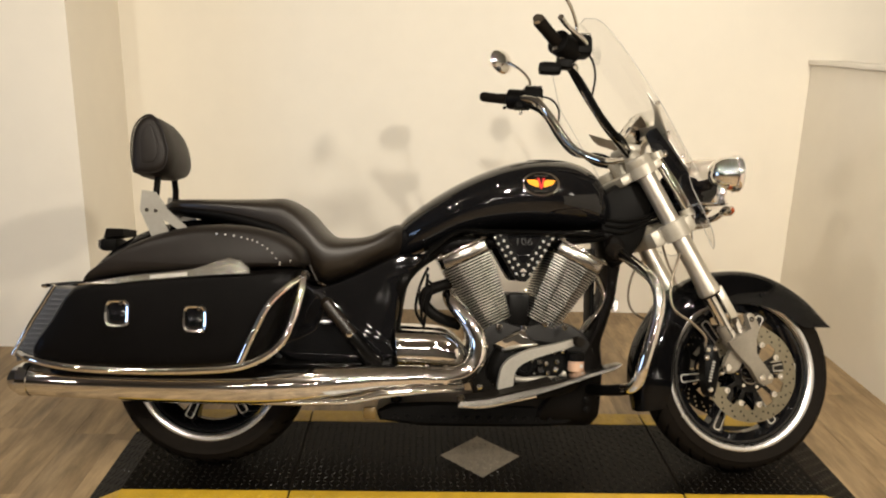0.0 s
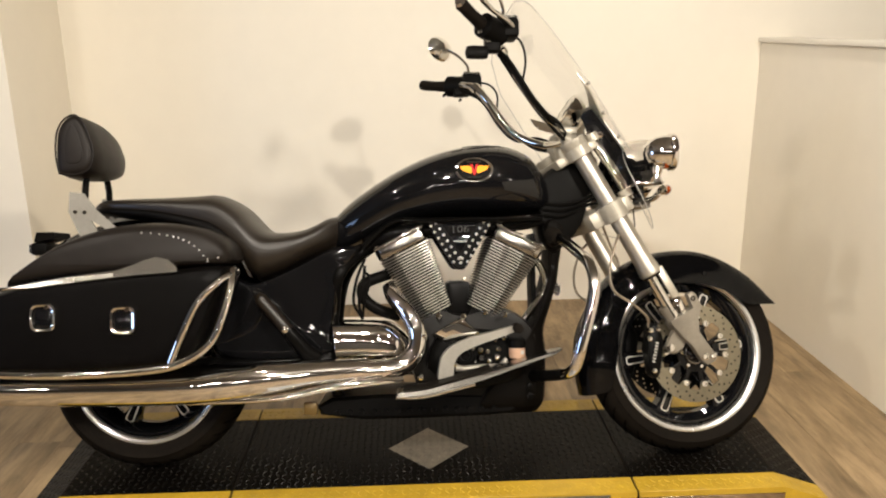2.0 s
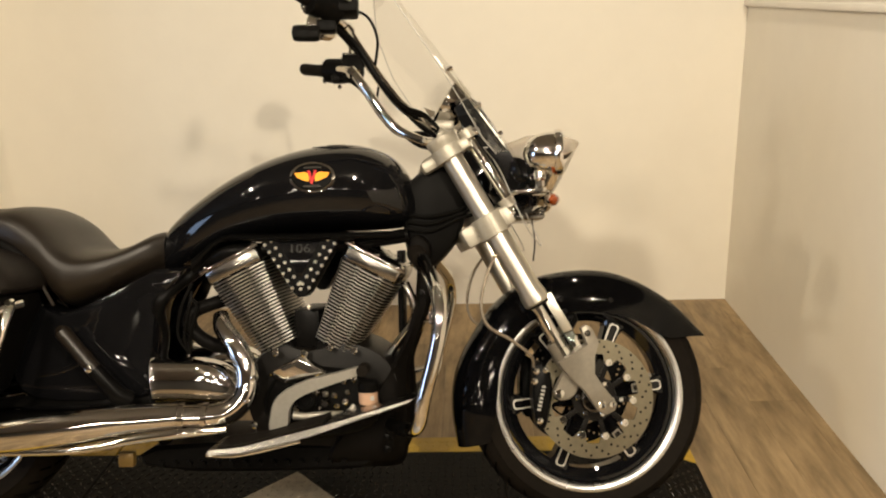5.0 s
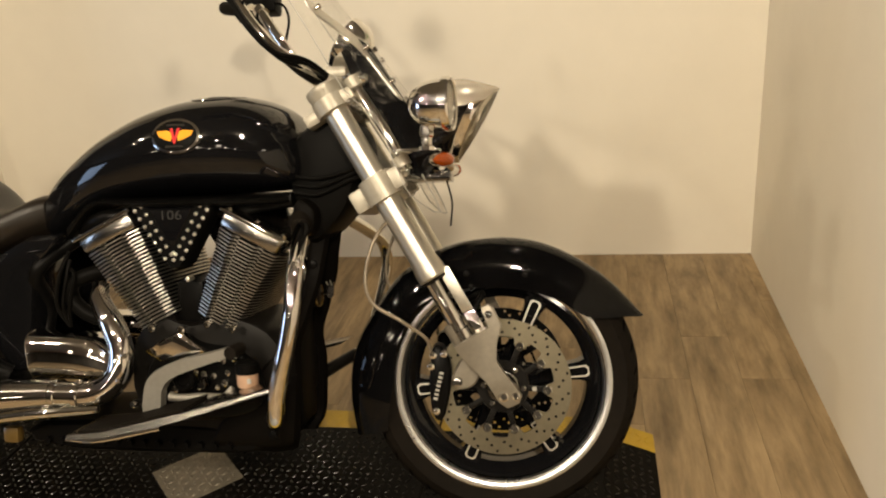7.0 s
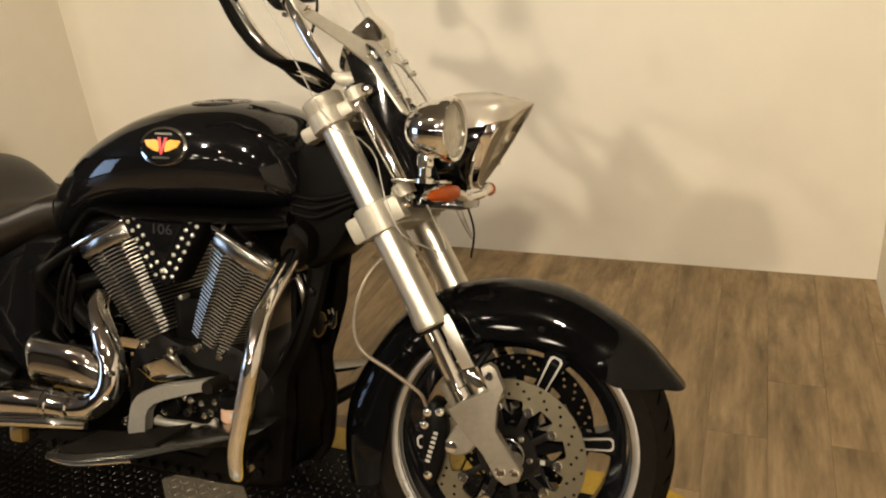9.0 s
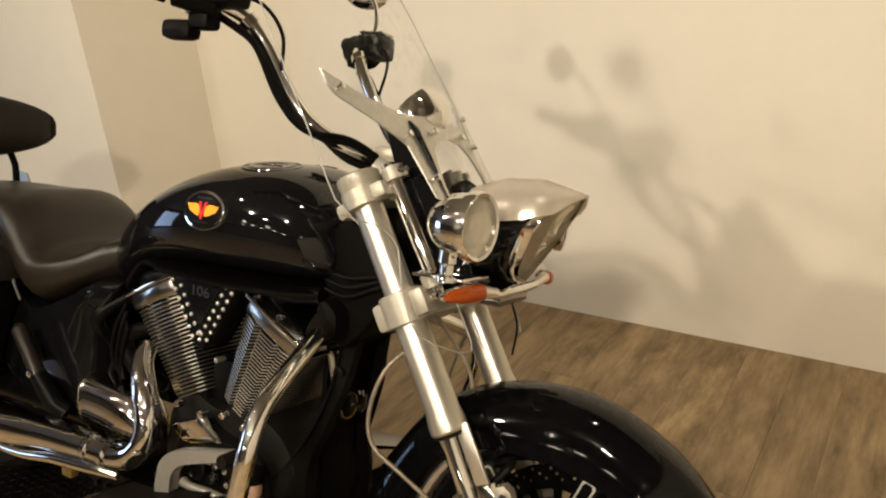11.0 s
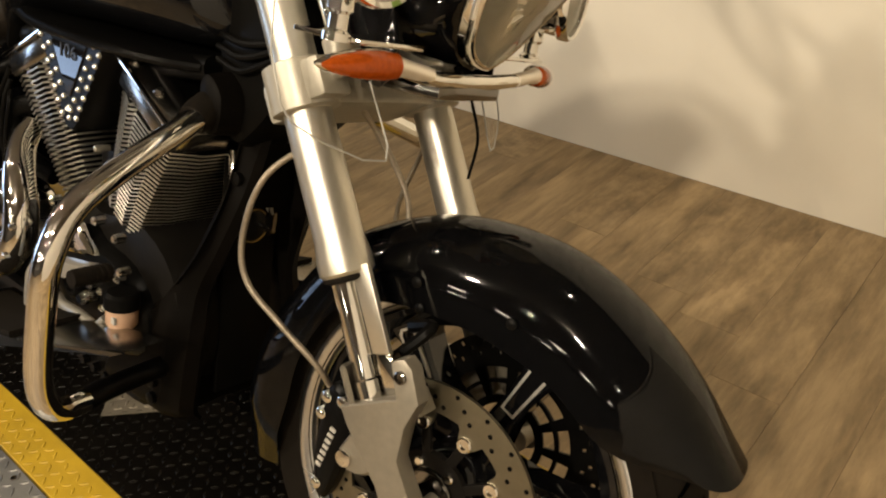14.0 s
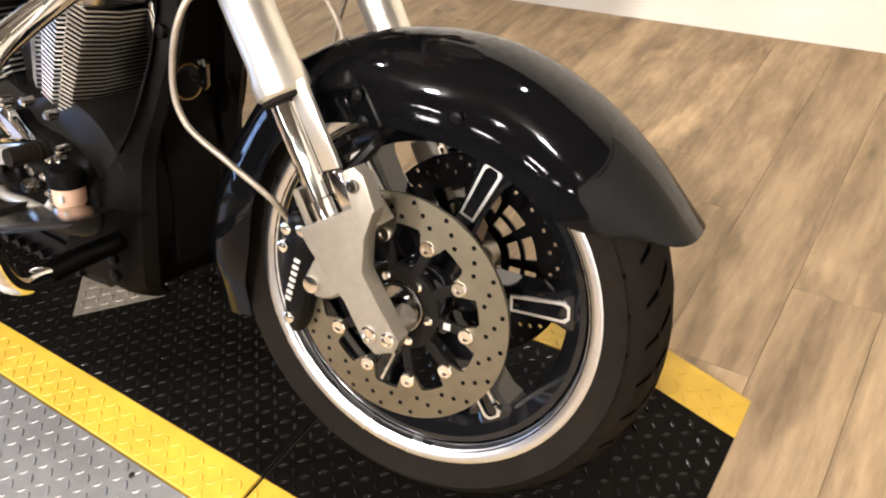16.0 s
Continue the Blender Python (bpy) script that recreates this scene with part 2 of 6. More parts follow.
def lathe(profile, seg=32, bm=None, origin=(0, 0, 0), axis="y", turn=None):
    """A solid of revolution. profile: (along, radius) rows."""
    bm = bm or bmesh.new()
    o = Vector(origin)
    rings = []
    for h, r in profile:
        ring = []
        for k in range(seg):
            a = 2 * math.pi * k / seg
            c, s = max(r, 1e-4) * math.cos(a), max(r, 1e-4) * math.sin(a)
            v = Vector({"y": (c, h, s), "x": (h, c, s), "z": (c, s, h)}[axis])
            ring.append(o + (turn @ v if turn else v))
        rings.append(ring)
    ring_shaped = profile[0] == profile[-1]
    return skin(bm, rings, True, not ring_shaped)


def block(x0, x1, y0, y1, z0, z1, bevel=0.004, bm=None, m=None, seg=2):
    own = bmesh.new()
    bmesh.ops.create_cube(own, size=1)
    own.transform(Matrix.Translation(((x0 + x1) / 2, (y0 + y1) / 2, (z0 + z1) / 2)) @ Matrix.Diagonal((x1 - x0, y1 - y0, z1 - z0, 1)))
    if bevel:
        bmesh.ops.bevel(own, geom=own.edges[:], offset=bevel, segments=seg, affect="EDGES", profile=0.6)
    if m is not None:
        own.transform(m)
    if bm is None:
        return own
    me = bpy.data.meshes.new("scratch")
    own.to_mesh(me)
    own.free()
    bm.from_mesh(me)
    bpy.data.meshes.remove(me)
    return bm


def pillow(poly, rows, bm=None, smooth=0):
    """A slab with the outline poly (x, z); rows of (y, inset) give its rounded sides."""
    bm = bm or bmesh.new()
    pts = [tuple(p) for p in poly]
    if smooth:
        closed = glide([*pts[-2:], *pts, *pts[:2]], (len(pts) + 3) * smooth + 1)
        pts = [tuple(p) for p in closed[2 * smooth : -2 * smooth + 0][: len(pts) * smooth]]
    xs, zs = [p[0] for p in pts], [p[1] for p in pts]
    cx, cz, wx, wz = (max(xs) + min(xs)) / 2, (max(zs) + min(zs)) / 2, (max(xs) - min(xs)) / 2, (max(zs) - min(zs)) / 2
    return skin(bm, [[(cx + (x - cx) * (1 - i / wx), y, cz + (z - cz) * (1 - i / wz)) for x, z in pts] for y, i in rows])


def mirrored(bm):
    out = bm.copy()
    out.transform(Matrix.Diagonal((1, -1, 1, 1)))
    return out


# ---- the room ----
BACK, LEFT, RIGHT, LOW = 1.56, -1.644, 1.66, 2.70


def wall(name, x0, x1, y0, y1, z0, z1, mat=WALL, label="smooth cream painted wall"):
    return tagged(part(name, block(x0, x1, y0, y1, z0, z1, 0), mat), label, "wall", kind="structure")


wall("wall_north", LEFT - 0.12, 7.2, BACK, BACK + 0.12, 0, LOW)
wall("wall_north_return", LEFT - 0.12, LEFT, 0.99, BACK, 0, LOW)
wall("wall_north_west", -7.2, LEFT - 0.12, 0.99, 1.11, 0, LOW)
wall("wall_half", RIGHT, RIGHT + 0.12, -2.2, BACK - 0.002, 0, 1.285, WALL, "cream painted half-height partition wall")
tagged(part("wall_cap", block(RIGHT - 0.018, RIGHT + 0.138, -2.21, BACK - 0.004, 1.287, 1.309, 0.004), LEDGE), "thin cream ledge along the partition's top", "ledge", kind="structure")
# unseen enclosure: dark paint keeps reflections low, the cream east wall lifts them
ROOF = material("grey_ceiling_paint", (0.18, 0.165, 0.145), 0.8, 0, 9, 0.05)
DIM = material("dim_grey_paint", (0.07, 0.065, 0.06), 0.7, 0, 9, 0.05)
wall("unseen_wall_east", 7.2, 7.32, -9.6, BACK + 0.12, 0, LOW)
wall("unseen_wall_west", -7.32, -7.2, -9.6, 1.11, 0, LOW, DIM, "unseen closing wall kept dark for the reflections")
wall("unseen_wall_south", -7.32, 7.32, -9.72, -9.6, 0, LOW, DIM, "unseen closing wall kept dark for the reflections")
tagged(part("ceiling", block(-7.32, 7.32, -9.72, BACK + 0.12, LOW + 0.002, LOW + 0.1, 0), ROOF), "unseen ceiling kept dark for the reflections", "ceiling", kind="structure")
board = part("notice_board", block(2.32, 2.9, BACK - 0.03, BACK - 0.003, 1.40, 1.95, 0.004), GREEN)
tagged(board, "green board hanging on the cream wall behind the partition", "board")
floor = tagged(part("floor", block(-7.32, 7.32, -9.72, BACK + 0.12, -0.06, -0.004, 0), GROUT), "wood-look vinyl plank floor", "floor", kind="structure")

# ---- the display platform ----
TOP, NEAR, FAR, TAIL, NOSE, SEAM = 0.055, -0.298, 0.305, -1.10, 1.04, 0.598
lift = empty("display_platform", pose(0, 0, 0), "low black tread-plate motorcycle platform with yellow edge stripes", "platform")


def lozenge(bm_rows, x, y, z, a, length=0.0096, width=0.0034, h=0.0015, slope=0.0):
    """One raised tread: four low corners and a ridge."""
    c, s = math.cos(a), math.sin(a)
    base = len(bm_rows[0])
    for u, v, w in ((-length, 0, 0), (0, -width, 0), (length, 0, 0), (0, width, 0), (-length * 0.6, 0, h), (length * 0.6, 0, h)):
        px, py = x + u * c - v * s, y + u * s + v * c
        bm_rows[0].append((px, py, z(px, py) + w))
    bm_rows[1].extend([(base, base + 1, base + 4), (base + 1, base + 5, base + 4), (base + 1, base + 2, base + 5), (base + 2, base + 3, base + 5), (base + 3, base + 4, base + 5), (base + 3, base, base + 4)])


def treads(name, x0, x1, y0, y1, z, mat, parent, pitch=0.0215, keep=None):
    rows = ([], [])
    i = 0
    x = x0 + pitch / 2
    while x < x1 - pitch * 0.4:
        j = 0
        y = y0 + pitch / 2
        while y < y1 - pitch * 0.3:
            if keep is None or keep(x, y):
                lozenge(rows, x, y, z, radians(45 if (i + j) % 2 else -45))
            y += pitch
            j += 1
        x += pitch
        i += 1
    me = bpy.data.meshes.new(name)
    me.from_pydata(rows[0], [], rows[1])
    me.materials.append(mat)
    ob = new(name, me)
    ob.parent = parent
    return tagged(ob, "raised tread pattern", kind="stuff")


def flat(x, y):
    return TOP


STR = 0.081
for x0, x1 in ((TAIL, -SEAM - 0.003), (-SEAM + 0.003, SEAM - 0.003), (SEAM + 0.003, NOSE)):
    plate = part("deck_plate", block(x0, x1, NEAR + STR, FAR - STR, TOP - 0.02, TOP, 0.0015, seg=1), DECK, lift, "black painted tread plate")
    treads("tread", x0, x1, NEAR + STR, FAR - STR, flat, TREAD, plate)
    for y0, y1 in ((NEAR, NEAR + STR), (FAR - STR, FAR)):
        stripe = part("edge_stripe", block(x0, x1, y0, y1, TOP - 0.02, TOP + 0.0006, 0.0015, seg=1), YELLOW, lift, "yellow painted edge stripe")
        treads("tread", x0, x1, y0, y1, lambda x, y: TOP + 0.0006, YELLOW, stripe)
for xa, xb, name in ((NOSE, 1.178, "nose"), (TAIL, -1.21, "tail")):
    for y0, y1, mat in ((NEAR, NEAR + STR, YELLOW), (NEAR + STR, FAR - STR, DECK), (FAR - STR, FAR, YELLOW)):
        bm = bmesh.new()
        skin(bm, [[(xa, y, TOP - 0.001), (xb, y, 0.004), (xb, y, -0.002), (xa, y, -0.002)] for y in (y0, y1)])
        ramp = part("end_ramp", bm, mat, lift, "sloping end of the deck")
        lo, hi = min(xa, xb), max(xa, xb)
        treads("tread", lo, hi, y0, y1, lambda x, y, a=xa, b=xb: TOP + (x - a) / (b - a) * (0.004 - TOP), TREAD if mat is DECK else mat, ramp)
for y in (NEAR, FAR - 0.012):
    for x0, x1 in ((TAIL, -SEAM - 0.002), (-SEAM + 0.002, SEAM - 0.002), (SEAM + 0.002, NOSE)):
        part("side_fascia", block(x0, x1, y + (0.001 if y < 0 else 0), y + 0.011, 0.0, TOP - 0.021, 0.001, seg=1), FASCIA, lift, "bare polished side strip")
for x in (-SEAM, SEAM):
    part("seam_strip", block(x - 0.0028, x + 0.0028, NEAR + 0.002, FAR - 0.002, TOP - 0.03, TOP - 0.004, 0), RUBBER, lift, "dark joint between deck plates")
bm = bmesh.new()
cxp, cyp, hp = -0.010, -0.005, 0.130
skin(bm, [[(cxp - hp, cyp, z), (cxp, cyp - hp, z), (cxp + hp, cyp, z), (cxp, cyp + hp, z)] for z in (TOP - 0.002, TOP + 0.0012)])
patch = part("diamond_patch", bm, WORN, lift, "bare worn metal diamond")
treads("tread", cxp - hp, cxp + hp, cyp - hp, cyp + hp, lambda x, y: TOP + 0.0012, WORN, patch, keep=lambda x, y: abs(x - cxp) + abs(y - cyp) < hp - 0.012)

# bare tread-plate step leaning against the platform's side
step = empty("step_ramp", pose(0, 0, 0), "bare aluminium tread-plate side ramp against the black platform", "ramp")


def step_z(x, y):
    return 0.050 + (y - NEAR) / 0.34 * 0.044


edge = [(-0.52, NEAR - 0.003), (0.515, NEAR - 0.003), (0.50, NEAR - 0.02), (0.45, NEAR - 0.085), (0.44, NEAR - 0.34), (-0.45, NEAR - 0.34), (-0.455, NEAR - 0.085), (-0.50, NEAR - 0.02)]
bm = bmesh.new()
skin(bm, [[(x, y, step_z(x, y) - d) for x, y in edge] for d in (0.005, 0.0)])
sp = part("ramp_plate", bm, PLATE, step, "bare aluminium tread plate")
treads("tread", -0.50, 0.50, NEAR - 0.33, NEAR - 0.004, step_z, PLATE, sp, 0.0235, keep=lambda x, y: abs(x) < 0.435 or y > NEAR - 0.05 and abs(x) < 0.47)
for x in (-0.40, 0.0, 0.40):
    bm = lathe([(0, 0.006), (0.0025, 0.005), (0.003, 0.002)], 10, None, (x, NEAR - 0.02, step_z(x, NEAR - 0.02)), "z")
    part("screw", bm, SMOKE, sp, "round screw head")
for x in (-0.42, 0.42):
    part("support_rib", block(x - 0.004, x + 0.004, NEAR - 0.20, NEAR - 0.01, 0.0, 0.016, 0.001), PLATE, step)

# ---- the motorcycle ----
LEANING = 16.9
bike = empty("motorcycle", pose(-0.003, -0.072, TOP + 0.006, -LEANING), "gloss black touring motorcycle with chrome trim and hard saddlebags", "motorcycle")
RAKE = radians(29.4)
UPF = Vector((-math.sin(RAKE), 0, math.cos(RAKE)))
FWD = Vector((math.cos(RAKE), 0, math.sin(RAKE)))
PIVOT = Vector((0.773, 0, 0.281))
STEER = Matrix.Translation(PIVOT) @ Matrix.Rotation(radians(7.8), 4, UPF) @ Matrix.Translation(-PIVOT)
AX = Vector((0.812, 0, 0.309))
BX = Vector((-0.86, 0, 0.309))


def P(name, bm, mat, label="", parent=None, front=False, sharp=38):
    return part(name, bm, mat, parent or bike, label, STEER if front else None, sharp)


def wheel(name, c, outer, lip, half, rim_half, m, spokes):
    """Tyre, rim with chrome lip, hub and spokes round the centre c."""
    def prof(rows):
        return lathe(rows, 64, None, c, "y")
    r = outer
    tyre_rows = [(-rim_half, lip - 0.012), (-half * 0.86, lip + 0.012), (-half, (r + lip) / 2), (-half * 0.97, r - half * 0.62), (-half * 0.80, r - half * 0.30), (-half * 0.5, r - half * 0.10), (0, r),
                 (half * 0.5, r - half * 0.10), (half * 0.80, r - half * 0.30), (half * 0.97, r - half * 0.62), (half, (r + lip) / 2), (half * 0.86, lip + 0.012), (rim_half, lip - 0.012)]
    w = part(name, prof([(-rim_half + 0.012, lip - 0.028), (-rim_half * 0.35, lip - 0.05), (rim_half * 0.35, lip - 0.05), (rim_half - 0.012, lip - 0.028), (rim_half - 0.012, lip - 0.02), (-rim_half + 0.012, lip - 0.02), (-rim_half + 0.012, lip - 0.028)]), PAINT, bike, "gloss black cast wheel", m)
    bm = bmesh.new()
    tr = [[c + Vector((math.cos(a) * q, h, math.sin(a) * q)) for h, q in tyre_rows] for a in (2 * math.pi * k / 72 for k in range(72))]
    vs = [[bm.verts.new(p) for p in ring] for ring in tr]
    for k in range(72):
        for i in range(len(tyre_rows) - 1):
            bm.faces.new((vs[k][i], vs[k][i + 1], vs[(k + 1) % 72][i + 1], vs[(k + 1) % 72][i]))
    part("tyre", bm, RUBBER, w, "black rubber tyre", m)
    # flat strips just proud of the shoulders; the tread grooves' shade is painted black
    bm = bmesh.new()
    for k in range(36):
        a0 = 2 * math.pi * k / 36
        for sgn in (-1, 1):
            row = []
            for i in range(5):
                u = i / 4
                h = sgn * half * (0.14 + 0.80 * u)
                rad = np.interp(abs(h), [0, half * 0.5, half * 0.8, half * 0.97], [r, r - half * 0.10, r - half * 0.30, r - half * 0.62]) + 0.0006
                a = a0 + (0.5 if sgn > 0 else 0) * 2 * math.pi / 36 - 0.16 * u
                wd = 0.019 * (1 - 0.62 * u)
                row.append([c + Vector((math.cos(a + d) * rad, h, math.sin(a + d) * rad)) for d in (-wd, wd)])
            rows = [[bm.verts.new(p) for p in q] for q in row]
            for q0, q1 in zip(rows, rows[1:]):
                bm.faces.new((q0[0], q0[1], q1[1], q1[0]))
    part("groove_shade_strip", bm, GROOVE_SHADE, w, "flat black strips for the shaded tread grooves", m)
    for s in (-1, 1):
        bm = prof([(s * (rim_half - 0.010), lip - 0.0150), (s * (rim_half - 0.002), lip - 0.0135), (s * (rim_half + 0.003), lip - 0.006), (s * (rim_half + 0.0045), lip + 0.001), (s * (rim_half + 0.003), lip + 0.005), (s * (rim_half - 0.004), lip + 0.005), (s * (rim_half - 0.012), lip - 0.0165), (s * (rim_half - 0.010), lip - 0.0150)])
        part("rim_lip", bm, LIP, w, "polished rim lip", m)
    part("hub", prof([(-rim_half - 0.012, 0.028), (-rim_half - 0.012, 0.036), (-rim_half, 0.046), (-0.02, 0.05), (0.02, 0.05), (rim_half, 0.046), (rim_half + 0.012, 0.036), (rim_half + 0.012, 0.028)]), PAINT, w, "", m)
    for k in range(spokes):
        a = 2 * math.pi * (k + 0.05) / spokes + radians(3)
        turn = Matrix.Translation(c) @ Matrix.Rotation(-a, 4, "Y")
        bm = bmesh.new()
        rings = []
        for q, wd, hh in ((0.040, 0.030, 0.034), (0.09, 0.019, 0.030), (0.14, 0.017, 0.026), (lip - 0.065, 0.021, 0.027), (lip - 0.034, 0.034, 0.030)):
            rings.append([(q, -hh, -wd * 0.75), (q, -hh * 0.8, -wd), (q, hh * 0.8, -wd), (q, hh, -wd * 0.75), (q, hh, wd * 0.75), (q, hh * 0.8, wd), (q, -hh * 0.8, wd), (q, -hh, wd * 0.75)])
        skin(bm, rings)
        bm.transform(turn)
        part("spoke", bm, PAINT, w, "", m)
        for s in (-1, 1):
            bm = bmesh.new()
            out, inn = [], []
            for px, pz in ((0.120, 0.0105), (lip - 0.050, 0.0135), (lip - 0.044, 0.008), (lip - 0.044, -0.008), (lip - 0.050, -0.0135), (0.120, -0.0105)):
                out.append((px, s * 0.0315, pz))
                inn.append((px + (0.0035 if px < 0.16 else -0.0035), s * 0.0315, pz * 0.70))
            vo, vi = [bm.verts.new(p) for p in out], [bm.verts.new(p) for p in inn]
            vb = [bm.verts.new((p[0], s * 0.024, p[2])) for p in out]
            for i in range(6):
                j = (i + 1) % 6
                bm.faces.new((vo[i], vo[j], vi[j], vi[i]))
                bm.faces.new((vo[i], vb[i], vb[j], vo[j]))
            bm.transform(turn)
            part("spoke_inlay", bm, CAST, w, "milled bright spoke outline", m)
    return w


front = wheel("front_wheel", AX, 0.313, 0.242, 0.067, 0.053, STEER, 6)
rear = wheel("rear_wheel", BX, 0.305, 0.222, 0.088, 0.070, None, 6)


def brake(c, y, out, wheel_ob, m, steel):
    """A drilled disc on a black carrier, with its bobbins."""
    t = 0.0025
    bm = bmesh.new()
    n, count, first = 180, 10, radians(-4.5)

    def inner(a):
        """The inner edge: a plain circle with a rounded lug at each bobbin."""
        off = abs(((a - first) / (2 * math.pi / count) + 0.5) % 1 - 0.5) * 2 * math.pi / count
        return 0.1125 - 0.025 * max(0.0, 1 - (off / 0.150) ** 2) ** 0.5

    turn = [2 * math.pi * k / n for k in range(n)]
    skin(bm, [[(c.x + (out if flag else inner(a)) * math.cos(a), y + d, c.z + (out if flag else inner(a)) * math.sin(a)) for a in turn] for flag, d in ((False, -t), (True, -t), (True, t), (False, t), (False, -t))], True, False)
    d = part("brake_disc", bm, steel, wheel_ob, "drilled bronze-grey steel brake disc", m)
    s = 1 if y > 0 else -1
    # no real holes: flat black discs on the face paint their darkness
    rows = ([], [])
    for ring, (q, n, off) in enumerate(((0.122, 20, 0), (0.132, 20, 0.33), (0.143, 20, 0.66))):
        for k in range(n):
            a = 2 * math.pi * (k + off) / n
            o = Vector((c.x + q * math.cos(a), y + s * (t + 0.0005), c.z + q * math.sin(a)))
            base = len(rows[0])
            for i in range(8):
                b = 2 * math.pi * i / 8
                rows[0].append((o.x + 0.0032 * math.cos(b), o.y, o.z + 0.0032 * math.sin(b)))
            rows[1].append(tuple(range(base, base + 8)))
    me = bpy.data.meshes.new("vent_hole_disc")
    me.from_pydata([tuple(m @ Vector(p)) if m else p for p in rows[0]], [], rows[1])
    me.materials.append(PLASTIC)
    ob = new("vent_hole_disc", me)
    ob.parent = wheel_ob
    tagged(ob, "flat black discs for the dark of the vent holes", kind="stuff")
    # black carrier: a hub plate with an arm to each bobbin
    back = y - s * 0.005
    plate = lathe([(back - 0.003, 0.036), (back - 0.003, 0.056), (back + 0.003, 0.058), (back + 0.003, 0.036), (back - 0.003, 0.036)], 48, None, c, "y")
    part("disc_carrier", plate, CASE, wheel_ob, "black disc carrier", m)
    for k in range(count):
        a = first + 2 * math.pi * k / count
        at = c + Vector((0.097 * math.cos(a), y, 0.097 * math.sin(a)))
        part("disc_bolt", lathe([(s * 0.002, 0.0100), (s * 0.0055, 0.0100), (s * 0.0070, 0.0085), (s * 0.0070, 0.0050), (s * 0.0045, 0.0045), (s * 0.0045, 0.0008)], 16, None, at, "y"), CHROME, wheel_ob, "bright disc bolt", m)
        arm = block(0.050, 0.100, -0.0028, 0.0028, -0.0065, 0.0065, 0.002, None, Matrix.Translation((c.x, back, c.z)) @ Matrix.Rotation(-a, 4, "Y"))
        part("carrier_arm", arm, CASE, wheel_ob, "", m)


brake(AX, -0.104, 0.150, front, STEER, DISC)


def pierced(c, y, m, wheel_ob):
    """The far disc: a black ring and carrier, with open holes and windows through it."""
    bm = bmesh.new()
    n = 144
    radii = [0.050, 0.062, 0.080, 0.086, 0.104, 0.114, 0.121, 0.127, 0.131, 0.137, 0.141, 0.147, 0.152]
    grid = [[[bm.verts.new(c + Vector((q * math.cos(2 * math.pi * k / n), y + d, q * math.sin(2 * math.pi * k / n)))) for k in range(n)] for q in radii] for d in (-0.0025, 0.0025)]

    def solid(i, k):
        k %= n
        if i in (1, 3):
            return k % 12 < 4
        if i in (6, 8, 10):
            return (k + 2 * (i - 6)) % 6 > 0
        return True

    for i in range(len(radii) - 1):
        for k in range(n):
            if not solid(i, k):
                continue
            j = (k + 1) % n
            for g in grid:
                bm.faces.new((g[i][k], g[i][j], g[i + 1][j], g[i + 1][k]))
            for flag, a, b in ((i == 0 or not solid(i - 1, k), (i, k), (i, j)), (i == len(radii) - 2 or not solid(i + 1, k), (i + 1, k), (i + 1, j)), (not solid(i, k - 1), (i, k), (i + 1, k)), (not solid(i, k + 1), (i, j), (i + 1, j))):
                if flag:
                    bm.faces.new((grid[0][a[0]][a[1]], grid[0][b[0]][b[1]], grid[1][b[0]][b[1]], grid[1][a[0]][a[1]]))
    part("brake_disc", bm, DARKMETAL, wheel_ob, "black drilled brake disc with open windows", m)


pierced(AX, 0.104, STEER, front)
for k in range(6):
    a = 2 * math.pi * k / 6 - 0.1
    part("hub_bolt", lathe([(-0.101, 0.0065), (-0.106, 0.0065), (-0.108, 0.0045)], 12, None, AX + Vector((0.044 * math.cos(a), 0, 0.044 * math.sin(a))), "y"), CHROME, front, "", STEER)
part("hub_cap", lathe([(-0.085, 0.034), (-0.103, 0.034), (-0.104, 0.032), (-0.104, 0.029), (-0.092, 0.027), (-0.090, 0.010)], 28, None, AX, "y"), SMOKE, front, "dark hub ring", STEER)
part("hub_label", block(AX.x + 0.064, AX.x + 0.073, -0.1030, -0.1010, AX.z - 0.010, AX.z - 0.001, 0), PALE, front, "small white sticker", STEER)
part("valve_stem", tube([AX + Vector((0.13, -0.02, -0.15)), AX + Vector((0.115, -0.035, -0.135))], [0.004, 0.005], 8), CHROME, front, "", STEER)

# front mudguard: a ridge line and a lower edge line, joined by a rounded section
RIDGE = [(1.135, 0.455), (1.046, 0.547), (0.937, 0.612), (0.829, 0.636), (0.700, 0.622), (0.59, 0.565), (0.515, 0.47), (0.470, 0.38), (0.458, 0.28), (0.470, 0.185)]
EDGE = [(1.098, 0.456), (1.005, 0.458), (0.918, 0.506), (0.81, 0.527), (0.70, 0.520), (0.625, 0.485), (0.578, 0.40), (0.566, 0.32), (0.556, 0.255), (0.548, 0.200)]


def guard(ridge, edge, w, n, thick=0.004):
    bm = bmesh.new()
    R, E = glide(ridge, n), glide(edge, n)
    outer = []
    for i in range(n):
        row = []
        tip = min(1.0, 0.72 + 2.2 * min(i, n - 1 - i) / n)
        for k in range(-10, 11):
            a = k / 10 * math.pi / 2
            c = max(0.0, math.cos(a)) ** 0.72
            q = E[i] + (R[i] - E[i]) * c
            row.append((q[0], w * tip * math.copysign(abs(math.sin(a)) ** 0.74, a), q[1]))
        outer.append(row)
    skin(bm, outer, False, False)
    bmesh.ops.solidify(bm, geom=bm.faces[:], thickness=thick)
    return bm


fender = P("front_fender", guard(RIDGE, EDGE, 0.090, 44), PAINT, "gloss black front mudguard", front=True)
